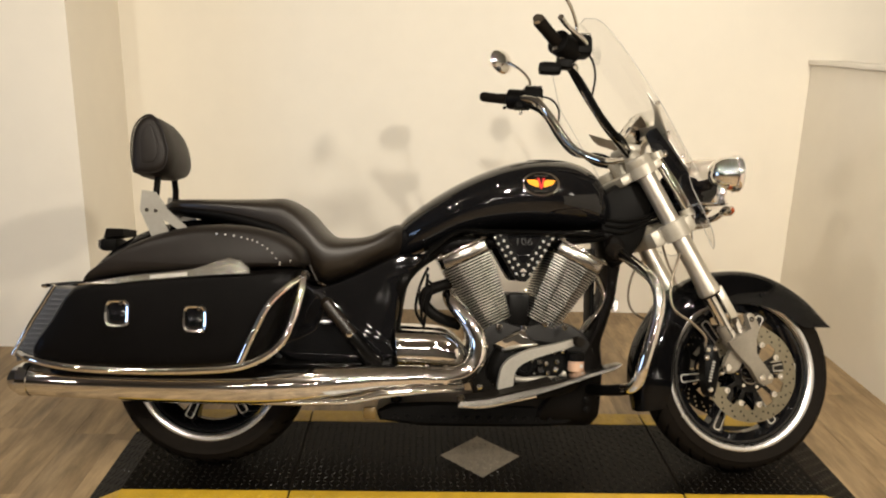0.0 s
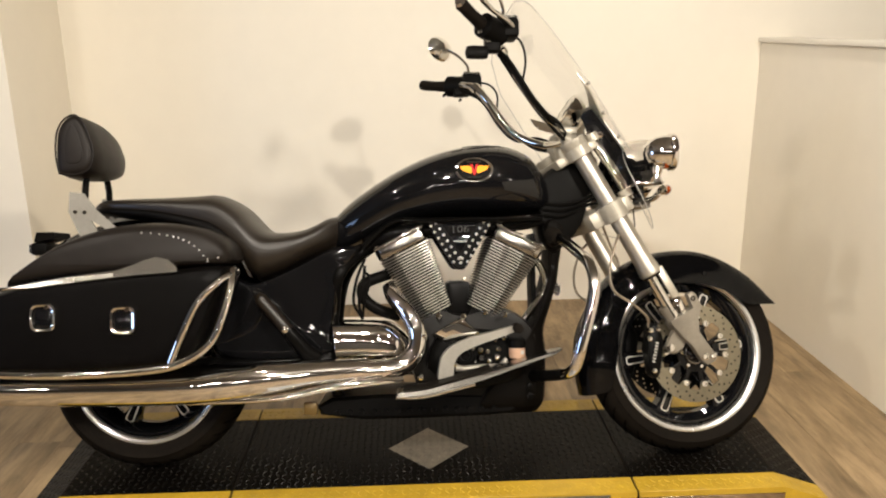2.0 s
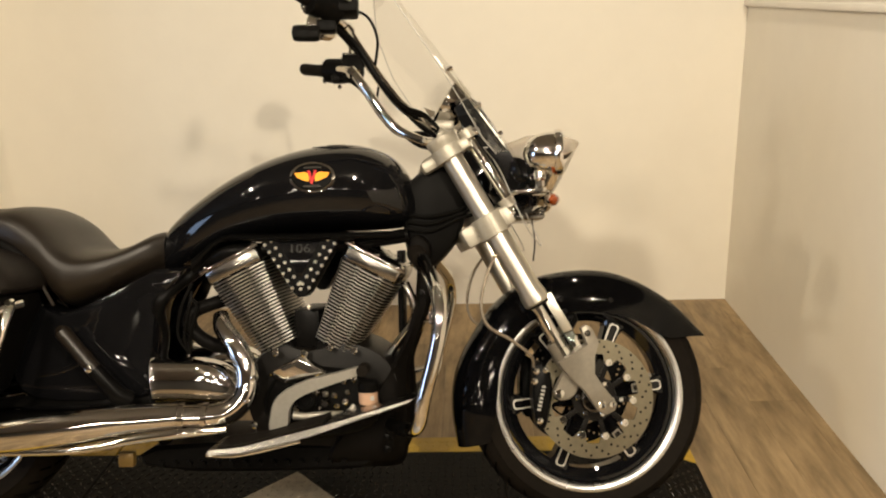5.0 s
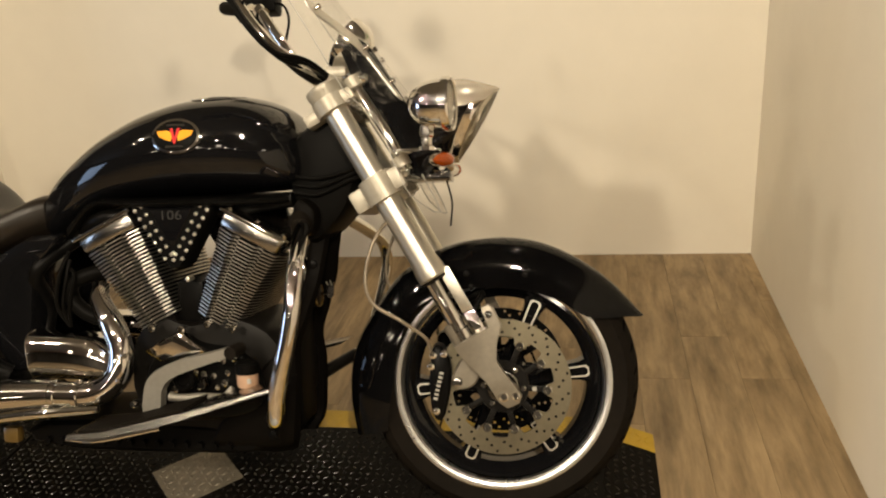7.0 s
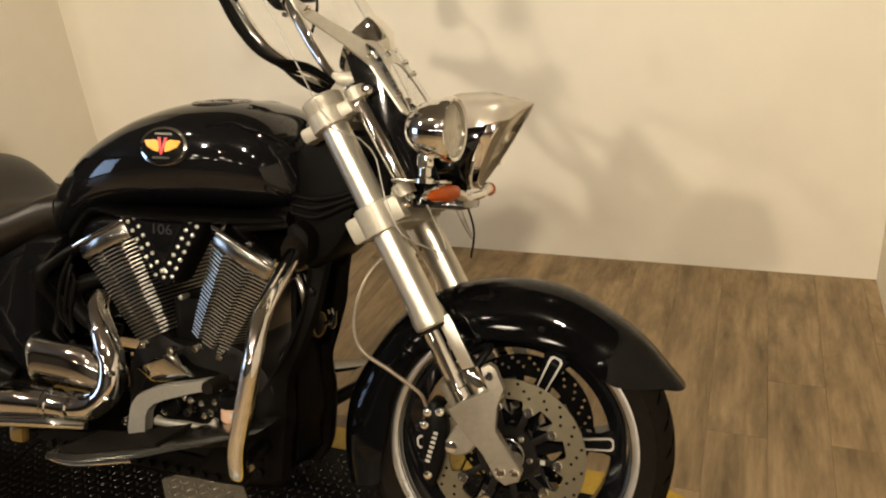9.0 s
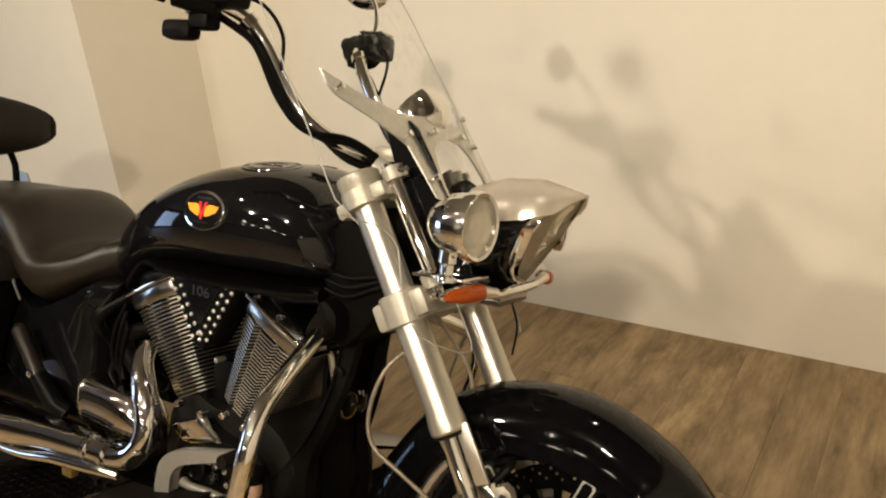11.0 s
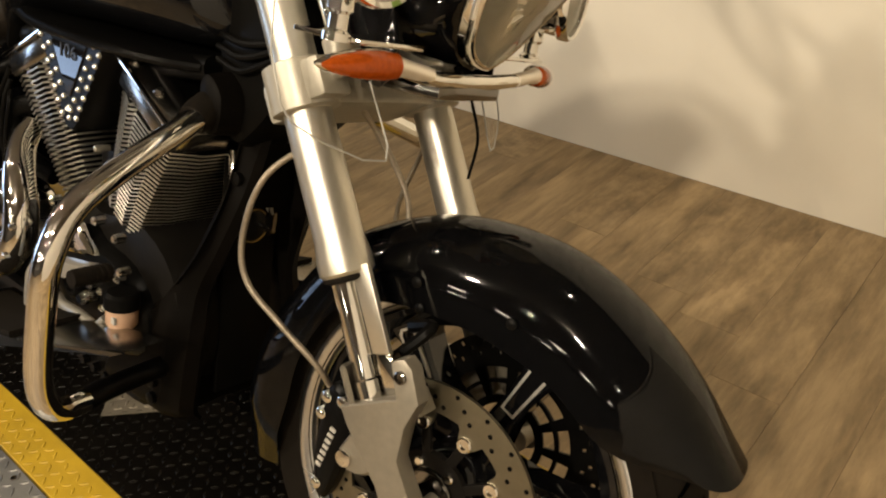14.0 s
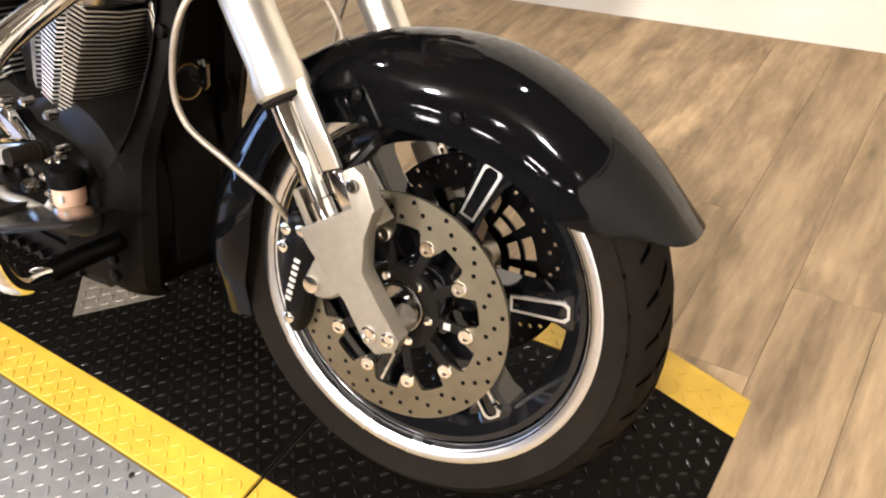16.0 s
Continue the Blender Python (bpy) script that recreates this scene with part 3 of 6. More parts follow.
for y in (-0.084, 0.084):
    part("fender_bracket", tube([(0.735, y, 0.50), (0.77, y * 1.15, 0.515), (0.74, y * 1.4, 0.47)], 0.008, 8, 10), DARKMETAL, fender, "", STEER)

for y in (-0.0905, 0.0905):
    for bx, bz in ((0.865, 0.556), (0.735, 0.560), (0.745, 0.530)):
        part("fender_bolt", lathe([(math.copysign(-0.004, y), 0.007), (math.copysign(0.003, y), 0.007), (math.copysign(0.005, y), 0.004)], 12, None, (bx, y * 0.985, bz), "y"), DARKMETAL, fender, "", STEER)

# fork legs
def leg_at(s, y, off=0.0):
    """The point s metres up the fork from the axle line, off metres ahead of it."""
    return Vector((0.805, y, 0.309)) + UPF * s + FWD * off


for y in (-0.137, 0.137):
    sg = -1 if y < 0 else 1
    leg = P("fork_leg", tube([leg_at(s, y) for s in (0.282, 0.286, 0.302, 0.325, 0.49, 0.505, 0.60, 0.722)], [0.030, 0.0335, 0.0335, 0.030, 0.029, 0.0275, 0.0275, 0.0275], 28), SATIN, "brushed silver upper fork tube", front=True)
    part("fork_cap", tube([leg_at(s, y) for s in (0.706, 0.709, 0.742, 0.745, 0.757, 0.760, 0.761)], [0.030, 0.0385, 0.0385, 0.040, 0.040, 0.0375, 0.012], 32), CASTPAINT, leg, "silver cast fork crown cap", STEER)
    part("slider", tube([leg_at(s, y, -0.008) for s in (0.10, 0.30)], 0.0175, 24), CHROME, leg, "chrome fork slider", STEER)
    part("slider_collar", tube([leg_at(s, y, -0.008) for s in (0.132, 0.134, 0.156, 0.158)], [0.018, 0.0205, 0.0205, 0.018], 24), CHROME, leg, "", STEER)
    part("seal_ring", tube([leg_at(s, y) for s in (0.274, 0.277, 0.283, 0.285)], [0.022, 0.030, 0.030, 0.022], 24), RUBBER, leg, "", STEER)

    def slab(outline, y0, y1, edge=0.003, bm=None, smooth=0):
        """A cast slab: its outline in (ahead, up) along the fork, from y0 out to y1."""
        bm = pillow(outline, [(y0, edge), (y0 + (y1 - y0) * 0.06, 0), (y1 - (y1 - y0) * 0.06, 0), (y1, edge)], bm, smooth)
        return bm

    def along(bm):
        for v in bm.verts:
            v.co = leg_at(v.co.z, v.co.y, v.co.x)
        return bm

    # flat bright guard beside the slider, and the clamp at its foot
    part("slider_guard", along(slab([(0.0165, 0.290), (0.0165, 0.186), (0.0400, 0.182), (0.0400, 0.290)], y + sg * 0.004, y + sg * 0.012, 0.001)), SATIN, leg, "flat polished slider guard", STEER)
    part("guard_clamp", along(slab([(0.018, 0.183), (0.018, 0.130), (0.040, 0.130), (0.040, 0.180)], y - sg * 0.010, y + sg * 0.009, 0.003)), CHROME, leg, "", STEER)
    # cast foot: a flat-sided blade with a cut-away socket and an axle clamp
    blade = [(-0.036, 0.134), (-0.034, 0.112), (-0.025, 0.070), (-0.015, 0.035), (-0.012, -0.018), (-0.003, -0.036), (0.024, -0.039), (0.037, -0.028), (0.030, 0.026), (0.027, 0.062), (0.050, 0.100), (0.076, 0.124), (0.079, 0.165), (0.072, 0.177), (0.057, 0.177), (0.050, 0.134)]
    foot = part("fork_foot", along(slab(blade, y + sg * 0.006, y + sg * 0.031, 0.0025)), CASTFOOT, leg, "silver cast fork foot", STEER)
    bm = bmesh.new()
    rings = []
    for h, r in ((-0.026, 0.014), (-0.024, 0.0175), (0.026, 0.0175), (0.029, 0.014)):
        rings.append([leg_at(-0.014 + r * math.sin(2 * math.pi * k / 28), y + sg * h, 0.018 + r * math.cos(2 * math.pi * k / 28)) for k in range(28)])
    skin(bm, rings)
    part("axle_clamp", bm, CASTFOOT, foot, "round cast axle clamp", STEER)
    part("socket_floor", along(slab([(-0.034, 0.132), (-0.032, 0.105), (0.060, 0.105), (0.056, 0.132)], y - sg * 0.026, y + sg * 0.010, 0.003)), CASTFOOT, foot, "", STEER)
    bm = bmesh.new()
    rings = []
    for k in range(25):
        a = radians(118 + 190 * k / 24)
        rings.append([leg_at(h, y + sg * (0.003 + r * math.sin(a) * 0.92), -0.006 + r * math.cos(a)) for r, h in ((0.0255, 0.120), (0.0255, 0.176), (0.0285, 0.179), (0.0315, 0.176), (0.0320, 0.120))])
    skin(bm, rings)
    part("socket_wall", bm, CASTFOOT, foot, "standing rear wall of the socket", STEER)
    for s, o, r in ((-0.010, 0.002, 0.0105), (-0.022, 0.025, 0.009), (0.158, 0.063, 0.0080)):
        q = leg_at(s, y, o)
        part("pinch_bolt", lathe([(sg * 0.026, r), (sg * 0.034, r), (sg * 0.0352, r * 0.75), (sg * 0.0322, r * 0.6), (sg * 0.032, r * 0.1)], 16, None, q, "y"), CHROME if s < 0.1 else SMOKE, leg, "", STEER)
    part("caliper_lug", pillow([(0.700, 0.335), (0.742, 0.400), (0.765, 0.36), (0.750, 0.322), (0.715, 0.312)], [(y - sg * 0.012, 0.004), (y - sg * 0.008, 0), (y + sg * 0.004, 0), (y + sg * 0.008, 0.004)], smooth=3), CASTFOOT, leg, "", STEER)
    part("lug_bolt", lathe([(sg * 0.008, 0.011), (sg * 0.013, 0.011), (sg * 0.014, 0.004)], 14, None, (0.713, y, 0.330), "y"), CHROME, leg, "", STEER)
    part("axle_end", lathe([(-0.02, 0.016), (0.02, 0.016)], 20, None, AX + Vector((0, y * 0.80, 0)), "y"), SMOKE, leg, "", STEER)
    # caliper behind the foot
    yy = y * 0.72
    cal = P("brake_caliper", pillow([(0.656, 0.398), (0.680, 0.405), (0.702, 0.36), (0.695, 0.29), (0.678, 0.240), (0.656, 0.252), (0.648, 0.33)], [(yy - 0.030, 0.010), (yy - 0.024, 0.002), (yy + 0.018, 0.002), (yy + 0.024, 0.010)], smooth=3), DARKMETAL, "black four-piston brake caliper", front=True)
    for k in range(7):
        q = Vector((0.6635, 0, 0.2897)).lerp(Vector((0.6777, 0, 0.3454)), k / 6)
        bm = block(-0.0045, 0.0045, -0.001, 0.001, -0.0026, 0.0026, 0)
        bm.transform(Matrix.Translation((q.x, yy - 0.0306 if sg < 0 else yy + 0.0246, q.z)) @ Matrix.Rotation(radians(14), 4, "Y"))
        part("caliper_print", bm, PALE, cal, "pale printed stroke", STEER)
    for px, pz in ((0.660, 0.385), (0.665, 0.262), (0.684, 0.388), (0.655, 0.36)):
        part("caliper_bolt", lathe([(sg * 0.020, 0.008), (sg * 0.032, 0.008), (sg * 0.034, 0.005)], 12, None, (px, yy, pz), "y"), CHROME, cal, "", STEER)

# yokes
def yoke(name, s, h, reach, mat):
    bm = bmesh.new()
    for y in (-0.137, 0.137):
        tube([leg_at(s - h / 2, y), leg_at(s - h / 2 + 0.002, y), leg_at(s + h / 2 - 0.002, y), leg_at(s + h / 2, y)], [0.036, 0.041, 0.041, 0.036], 28, 0, bm)
    m4 = Matrix.Translation(leg_at(s, 0, 0)) @ Matrix.Rotation(-RAKE, 4, "Y")
    block(-0.075, 0.028, -0.125, 0.125, -h * 0.45, h * 0.45, 0.010, bm, m4)
    block(0.020, 0.055, -0.165, -0.115, -h * 0.40, h * 0.40, 0.006, bm, m4)
    block(0.020, 0.055, 0.115, 0.165, -h * 0.40, h * 0.40, 0.006, bm, m4)
    return P(name, bm, mat, "silver cast fork yoke", front=True)


low_yoke = yoke("lower_yoke", 0.508, 0.058, 0.05, CASTPAINT)
top_yoke = yoke("upper_yoke", 0.715, 0.034, 0.05, CASTPAINT)
for y in (-0.137, 0.137):
    for s, yk in ((0.508, low_yoke), (0.715, top_yoke)):
        q = leg_at(s, y, 0.055)
        part("yoke_bolt", tube([q, q + FWD * 0.012], [0.008, 0.007], 10), CHROME, yk, "", STEER)

# nacelle struts beside the forks
for y in (-0.132, 0.132):
    st = P("lamp_strut", tube([leg_at(0.755, y * 0.95, 0.058), leg_at(0.72, y * 0.97, 0.064), leg_at(0.62, y, 0.068), leg_at(0.54, y, 0.070), leg_at(0.51, y, 0.070)], [0.012, 0.0155, 0.0155, 0.014, 0.011], 16), CHROME, "polished metal lamp strut", front=True)
    for s in (0.735, 0.535):
        part("strut_clamp", tube([leg_at(s - 0.012, y * 0.97, 0.065), leg_at(s + 0.012, y * 0.97, 0.065)], 0.021, 16), CASTPAINT, st, "", STEER)
    part("strut_knob", lathe([(0, 0.010), (0.014, 0.012), (0.02, 0.006)], 14, None, leg_at(0.735, y, 0.080), "x"), CHROME, st, "", STEER)
    crown = [(0.472, 1.050), (0.500, 1.072), (0.532, 1.066), (0.604, 0.950)] if y < 0 else [(0.500, 0.965), (0.540, 0.985), (0.590, 0.945)]
    part("side_plate", pillow(crown + [(0.652, 0.862), (0.668, 0.792), (0.618, 0.778), (0.552, 0.893), (0.494, 0.996) if y < 0 else (0.510, 0.940)], [(y * 0.86 - 0.003, 0.002), (y * 0.86 - 0.0015, 0), (y * 0.86 + 0.0015, 0), (y * 0.86 + 0.003, 0.002)], smooth=2), PAINT, st, "gloss black screen mount plate", STEER)

# ---- headlamp nacelle ----
def lens_ring(scale, push):
    """The teardrop outline of the headlamp glass, on its sloping face."""
    ring = []
    for i in range(40):
        a = 2 * math.pi * i / 40
        h = 0.5 + 0.5 * math.cos(a)
        w = math.copysign(float(np.interp(h, [0, 0.03, 0.11, 0.20, 0.36, 0.58, 0.72, 0.86, 0.95, 1.0], [0, 0.022, 0.046, 0.060, 0.078, 0.096, 0.098, 0.080, 0.044, 0.0])), math.sin(a))
        z = 0.812 + 0.164 * (0.5 + (h - 0.5) * scale)
        ring.append((0.719 + (z - 0.814) * 0.586 - abs(w) * 0.22 * scale + push, w * scale, z))
    return ring


def shell_ring(x, width, high, k, zc=0.892):
    return [(x + k * high * math.cos(2 * math.pi * i / 40), width * math.sin(2 * math.pi * i / 40), zc + high * math.cos(2 * math.pi * i / 40)) for i in range(40)]


bm = bmesh.new()
skin(bm, [lens_ring(0.9, -0.020), lens_ring(1.06, -0.016), shell_ring(0.722, 0.101, 0.084, 0.55, 0.893), shell_ring(0.680, 0.106, 0.086, 0.45), shell_ring(0.635, 0.100, 0.082, 0.3), shell_ring(0.600, 0.085, 0.072, 0.2), shell_ring(0.575, 0.050, 0.050, 0.1)])
nac = P("headlamp_nacelle", bm, PAINT, "gloss black headlamp nacelle with a chrome peak", front=True)
# the peak: a pointed chrome hood over the lamp
bm = bmesh.new()
rows = []
for u in np.linspace(0, 1, 14):
    x = 0.612 + 0.205 * u
    w = float(np.interp(u, [0, 0.25, 0.55, 0.8, 0.93, 1], [0.072, 0.104, 0.112, 0.098, 0.058, 0.006]))
    zt = float(np.interp(u, [0, 0.3, 0.6, 1], [0.976, 0.997, 1.001, 0.981]))
    zb = float(np.interp(u, [0, 0.3, 0.6, 0.85, 1], [0.905, 0.918, 0.928, 0.944, 0.978]))
    rows.append([(x - 0.018 * (1 - math.cos(a)) * 0, w * math.sin(a), zb + (zt - zb) * max(0.0, math.cos(a)) ** 0.7) for a in np.linspace(-math.pi / 2, math.pi / 2, 17)])
skin(bm, rows, False, False)
bmesh.ops.solidify(bm, geom=bm.faces[:], thickness=0.004)
part("lamp_peak", bm, PEAK, nac, "chrome headlamp peak", STEER)


bm = bmesh.new()
skin(bm, [lens_ring(1.015, -0.018), lens_ring(1.015, 0.001), lens_ring(1.0, 0.004), lens_ring(0.965, 0.003), lens_ring(0.96, -0.018)], True, False)
part("lamp_bezel", bm, CHROME, nac, "chrome teardrop lamp bezel", STEER)
bm = bmesh.new()
flute = [[p if k % 5 < 3 else q for k, (p, q) in enumerate(zip(lens_ring(c, d + 0.004), lens_ring(c, d - 0.004)))] for c, d in ((0.8, -0.011), (0.55, -0.015), (0.30, -0.013), (0.15, -0.008))]
skin(bm, [lens_ring(0.97, -0.004)] + flute, True, True)
part("lamp_reflector", bm, REFLECT, nac, "faceted lamp reflector", STEER, 5)
bm = bmesh.new()
skin(bm, [lens_ring(0.97, 0.002), lens_ring(0.6, 0.006), lens_ring(0.1, 0.008)], True, False)
g = part("lamp_glass", bm, GLASS, nac, "clear lamp glass", STEER)
g.visible_shadow = False

# driving lamps and the light bar
bar_pts = [(0.70, -0.15, 0.803), (0.706, -0.10, 0.796), (0.700, -0.05, 0.794), (0.695, 0, 0.792), (0.700, 0.05, 0.794), (0.706, 0.10, 0.799), (0.70, 0.15, 0.803)]
bar = P("light_bar", tube(bar_pts, [0.008, 0.009, 0.010, 0.011, 0.010, 0.009, 0.008], 14, 40), CHROME, "chrome light bar under the headlamp", front=True)
part("bar_plate", block(0.60, 0.705, -0.075, 0.075, 0.770, 0.792, 0.006), SMOKE, bar, "", STEER)
part("bar_shelf", block(0.60, 0.69, -0.215, -0.10, 0.822, 0.828, 0.002), CHROME, bar, "", STEER)
part("bar_shelf", block(0.60, 0.69, 0.10, 0.215, 0.822, 0.828, 0.002), CHROME, bar, "", STEER)
for sg in (-1, 1):
    o = Vector((0.0, 0.0, 0.0))
    aim = Matrix.Translation((0.668, sg * 0.222, 0.915)) @ Matrix.Rotation(radians(sg * 9), 4, "Z")
    turned = STEER @ aim
    lamp = part("driving_lamp", lathe([(-0.042, 0.004), (-0.039, 0.018), (-0.028, 0.034), (-0.008, 0.046), (0.014, 0.0505), (0.034, 0.0515)], 40, None, o, "x"), CHROME, bike, "round chrome driving lamp", turned)
    part("lamp_bezel", lathe([(0.032, 0.0515), (0.034, 0.0555), (0.046, 0.0560), (0.051, 0.0530), (0.049, 0.0480), (0.042, 0.0470), (0.032, 0.0515)], 40, None, o, "x"), CHROME, lamp, "chrome lamp rim", turned)
    bm = bmesh.new()
    skin(bm, [[(x + (0.003 if 0.02 < r < 0.047 and k % 4 < 2 else 0), r * math.cos(2 * math.pi * k / 32), r * math.sin(2 * math.pi * k / 32)) for k in range(32)] for x, r in ((0.042, 0.0475), (0.022, 0.042), (0.006, 0.030), (-0.002, 0.010))])
    part("lamp_reflector", bm, REFLECT, lamp, "lamp reflector", turned, 8)
    part("bulb_shield", lathe([(0.0, 0.004), (0.020, 0.009), (0.024, 0.009), (0.026, 0.004)], 20, None, o, "x"), SATIN, lamp, "", turned)
    bm = bmesh.new()
    skin(bm, [[(x, r * math.cos(2 * math.pi * k / 32), r * math.sin(2 * math.pi * k / 32)) for k in range(32)] for x, r in ((0.044, 0.0475), (0.049, 0.031), (0.051, 0.004))], True, False)
    g = part("lamp_glass", bm, GLASS, lamp, "clear lamp glass", turned)
    g.visible_shadow = False
    part("lamp_post", lathe([(0.822, 0.016), (0.830, 0.016), (0.834, 0.011), (0.848, 0.011), (0.852, 0.015), (0.872, 0.014)], 20, None, (0.664, sg * 0.222, 0), "z"), CHROME, lamp, "", STEER)
    sig = P("turn_signal", tube([(0.708, sg * 0.168, 0.807), (0.706, sg * 0.172, 0.807), (0.702, sg * 0.190, 0.806), (0.694, sg * 0.218, 0.804), (0.684, sg * 0.246, 0.801), (0.680, sg * 0.256, 0.800)], [0.009, 0.0135, 0.0155, 0.0140, 0.008, 0.002], 20), AMBER, "amber turn signal lens on a chrome stalk", front=True)
    part("signal_shell", tube([(0.700, sg * 0.168, 0.807), (0.698, sg * 0.172, 0.807), (0.694, sg * 0.190, 0.806), (0.686, sg * 0.218, 0.804), (0.676, sg * 0.248, 0.801), (0.672, sg * 0.258, 0.800)], [0.008, 0.0137, 0.0158, 0.0142, 0.0085, 0.002], 20), CHROME, sig, "chrome signal shell", STEER)
    part("signal_collar", tube([(0.706, sg * 0.105, 0.799), (0.705, sg * 0.150, 0.805), (0.703, sg * 0.170, 0.807)], [0.0095, 0.0095, 0.0120], 18), PEAK, sig, "chrome collar", STEER)
cl = P("lamp_wire", tube([(0.69, 0.03, 0.77), (0.70, 0.05, 0.72), (0.695, 0.055, 0.665)], 0.0022, 8, 12), PLASTIC, "thin black wire end", front=True)

# ---- windscreen ----
def screen(y, z, off=0.0):
    xc = 0.615 - 0.75 * (z - 0.967)
    sw = float(np.interp(z, [0.90, 0.9125, 0.994, 1.061, 1.116, 1.40], [1.22, 1.2, 1.03, 0.91, 0.84, 0.70]))
    return (xc - sw * y * y - off, y, z)


def half_width(z):
    return float(np.interp(z, [0.90, 0.912, 0.96, 1.10, 1.25, 1.36, 1.41], [0.310, 0.328, 0.332, 0.336, 0.322, 0.25, 0.12]))


bm = bmesh.new()
rows = []
for z in np.linspace(0.90, 1.41, 26):
    hw = half_width(z)
    rows.append([screen(hw * k / 12, z + (0.045 * (1 - (k / 12) ** 2) if z < 0.94 else 0) * (0.94 - z) / 0.04) for k in range(-12, 13)])
skin(bm, rows, False, False)
bmesh.ops.solidify(bm, geom=bm.faces[:], thickness=0.0035)
ws = P("windscreen", bm, SCREEN, "clear curved windscreen", front=True)
ws.visible_shadow = False
# lower lobes of the sheet, in front of each fork leg
for sg in (-1, 1):
    bm = bmesh.new()
    rows, outline = [], []
    for z in np.linspace(0.697, 0.912, 14):
        y1 = float(np.interp(z, [0.697, 0.715, 0.735, 0.80, 0.86, 0.890, 0.905, 0.912], [0.155, 0.205, 0.240, 0.240, 0.222, 0.232, 0.275, 0.322]))
        y0 = float(np.interp(z, [0.697, 0.705, 0.78, 0.912], [0.125, 0.118, 0.128, 0.140]))
        rows.append([(0.573 + (0.86 - z) * 0.45 + (0.23 - y) * 0.35, sg * y, z) for y in np.linspace(y0, y1, 6)])
    skin(bm, rows, False, False)
    bmesh.ops.solidify(bm, geom=bm.faces[:], thickness=0.0035)
    lobe = part("screen_lobe", bm, SCREEN, ws, "clear lower lobe of the windscreen", STEER)
    lobe.visible_shadow = False
    part("screen_edge", tube([r[0] for r in rows[5::-1]] + [r[-1] for r in rows] + [screen(sg * 0.328, 0.912)], 0.0012, 6), PALE, ws, "pale polished screen edge", STEER)
# bright edge of the sheet
loop = [screen(s * half_width(z), z) for s, zs in ((-1, np.linspace(0.90, 1.41, 16)), (1, np.linspace(1.41, 0.90, 16))) for z in zs]
part("screen_edge", tube(loop, 0.0012, 6), PALE, ws, "pale polished screen edge", STEER)
bm = bmesh.new()
arm = []
for u in np.linspace(-1, 1, 61):
    a = abs(u)
    y = 0.262 * u
    zt = float(np.interp(a, [0, 0.25, 0.42, 0.75, 1.0], [1.094, 1.090, 1.084, 1.106, 1.140]))
    zb = float(np.interp(a, [0, 0.18, 0.30, 0.36, 0.40, 0.46, 0.54, 0.56, 0.75, 0.97, 1.0], [1.056, 1.050, 1.030, 1.000, 0.955, 0.940, 0.950, 1.030, 1.066, 1.098, 1.112]))
    arm.append([screen(y, zb, 0.010), screen(y, zt, 0.010), screen(y, zt, 0.014), screen(y, zb, 0.014)])
skin(bm, arm)
br = P("screen_bracket", bm, CAST, "satin silver windscreen bracket", front=True)
for y, z in ((-0.248, 1.116), (-0.144, 1.054), (-0.06, 1.067), (0.06, 1.067), (0.144, 1.054), (0.248, 1.116), (-0.128, 0.985), (0.128, 0.985)):
    q = Vector(screen(y, z, -0.004))
    part("bracket_screw", tube([q - FWD * 0.018, q - FWD * 0.001, q + FWD * 0.002, q + FWD * 0.003], [0.003, 0.006, 0.006, 0.003], 12), CHROME, br, "", STEER)

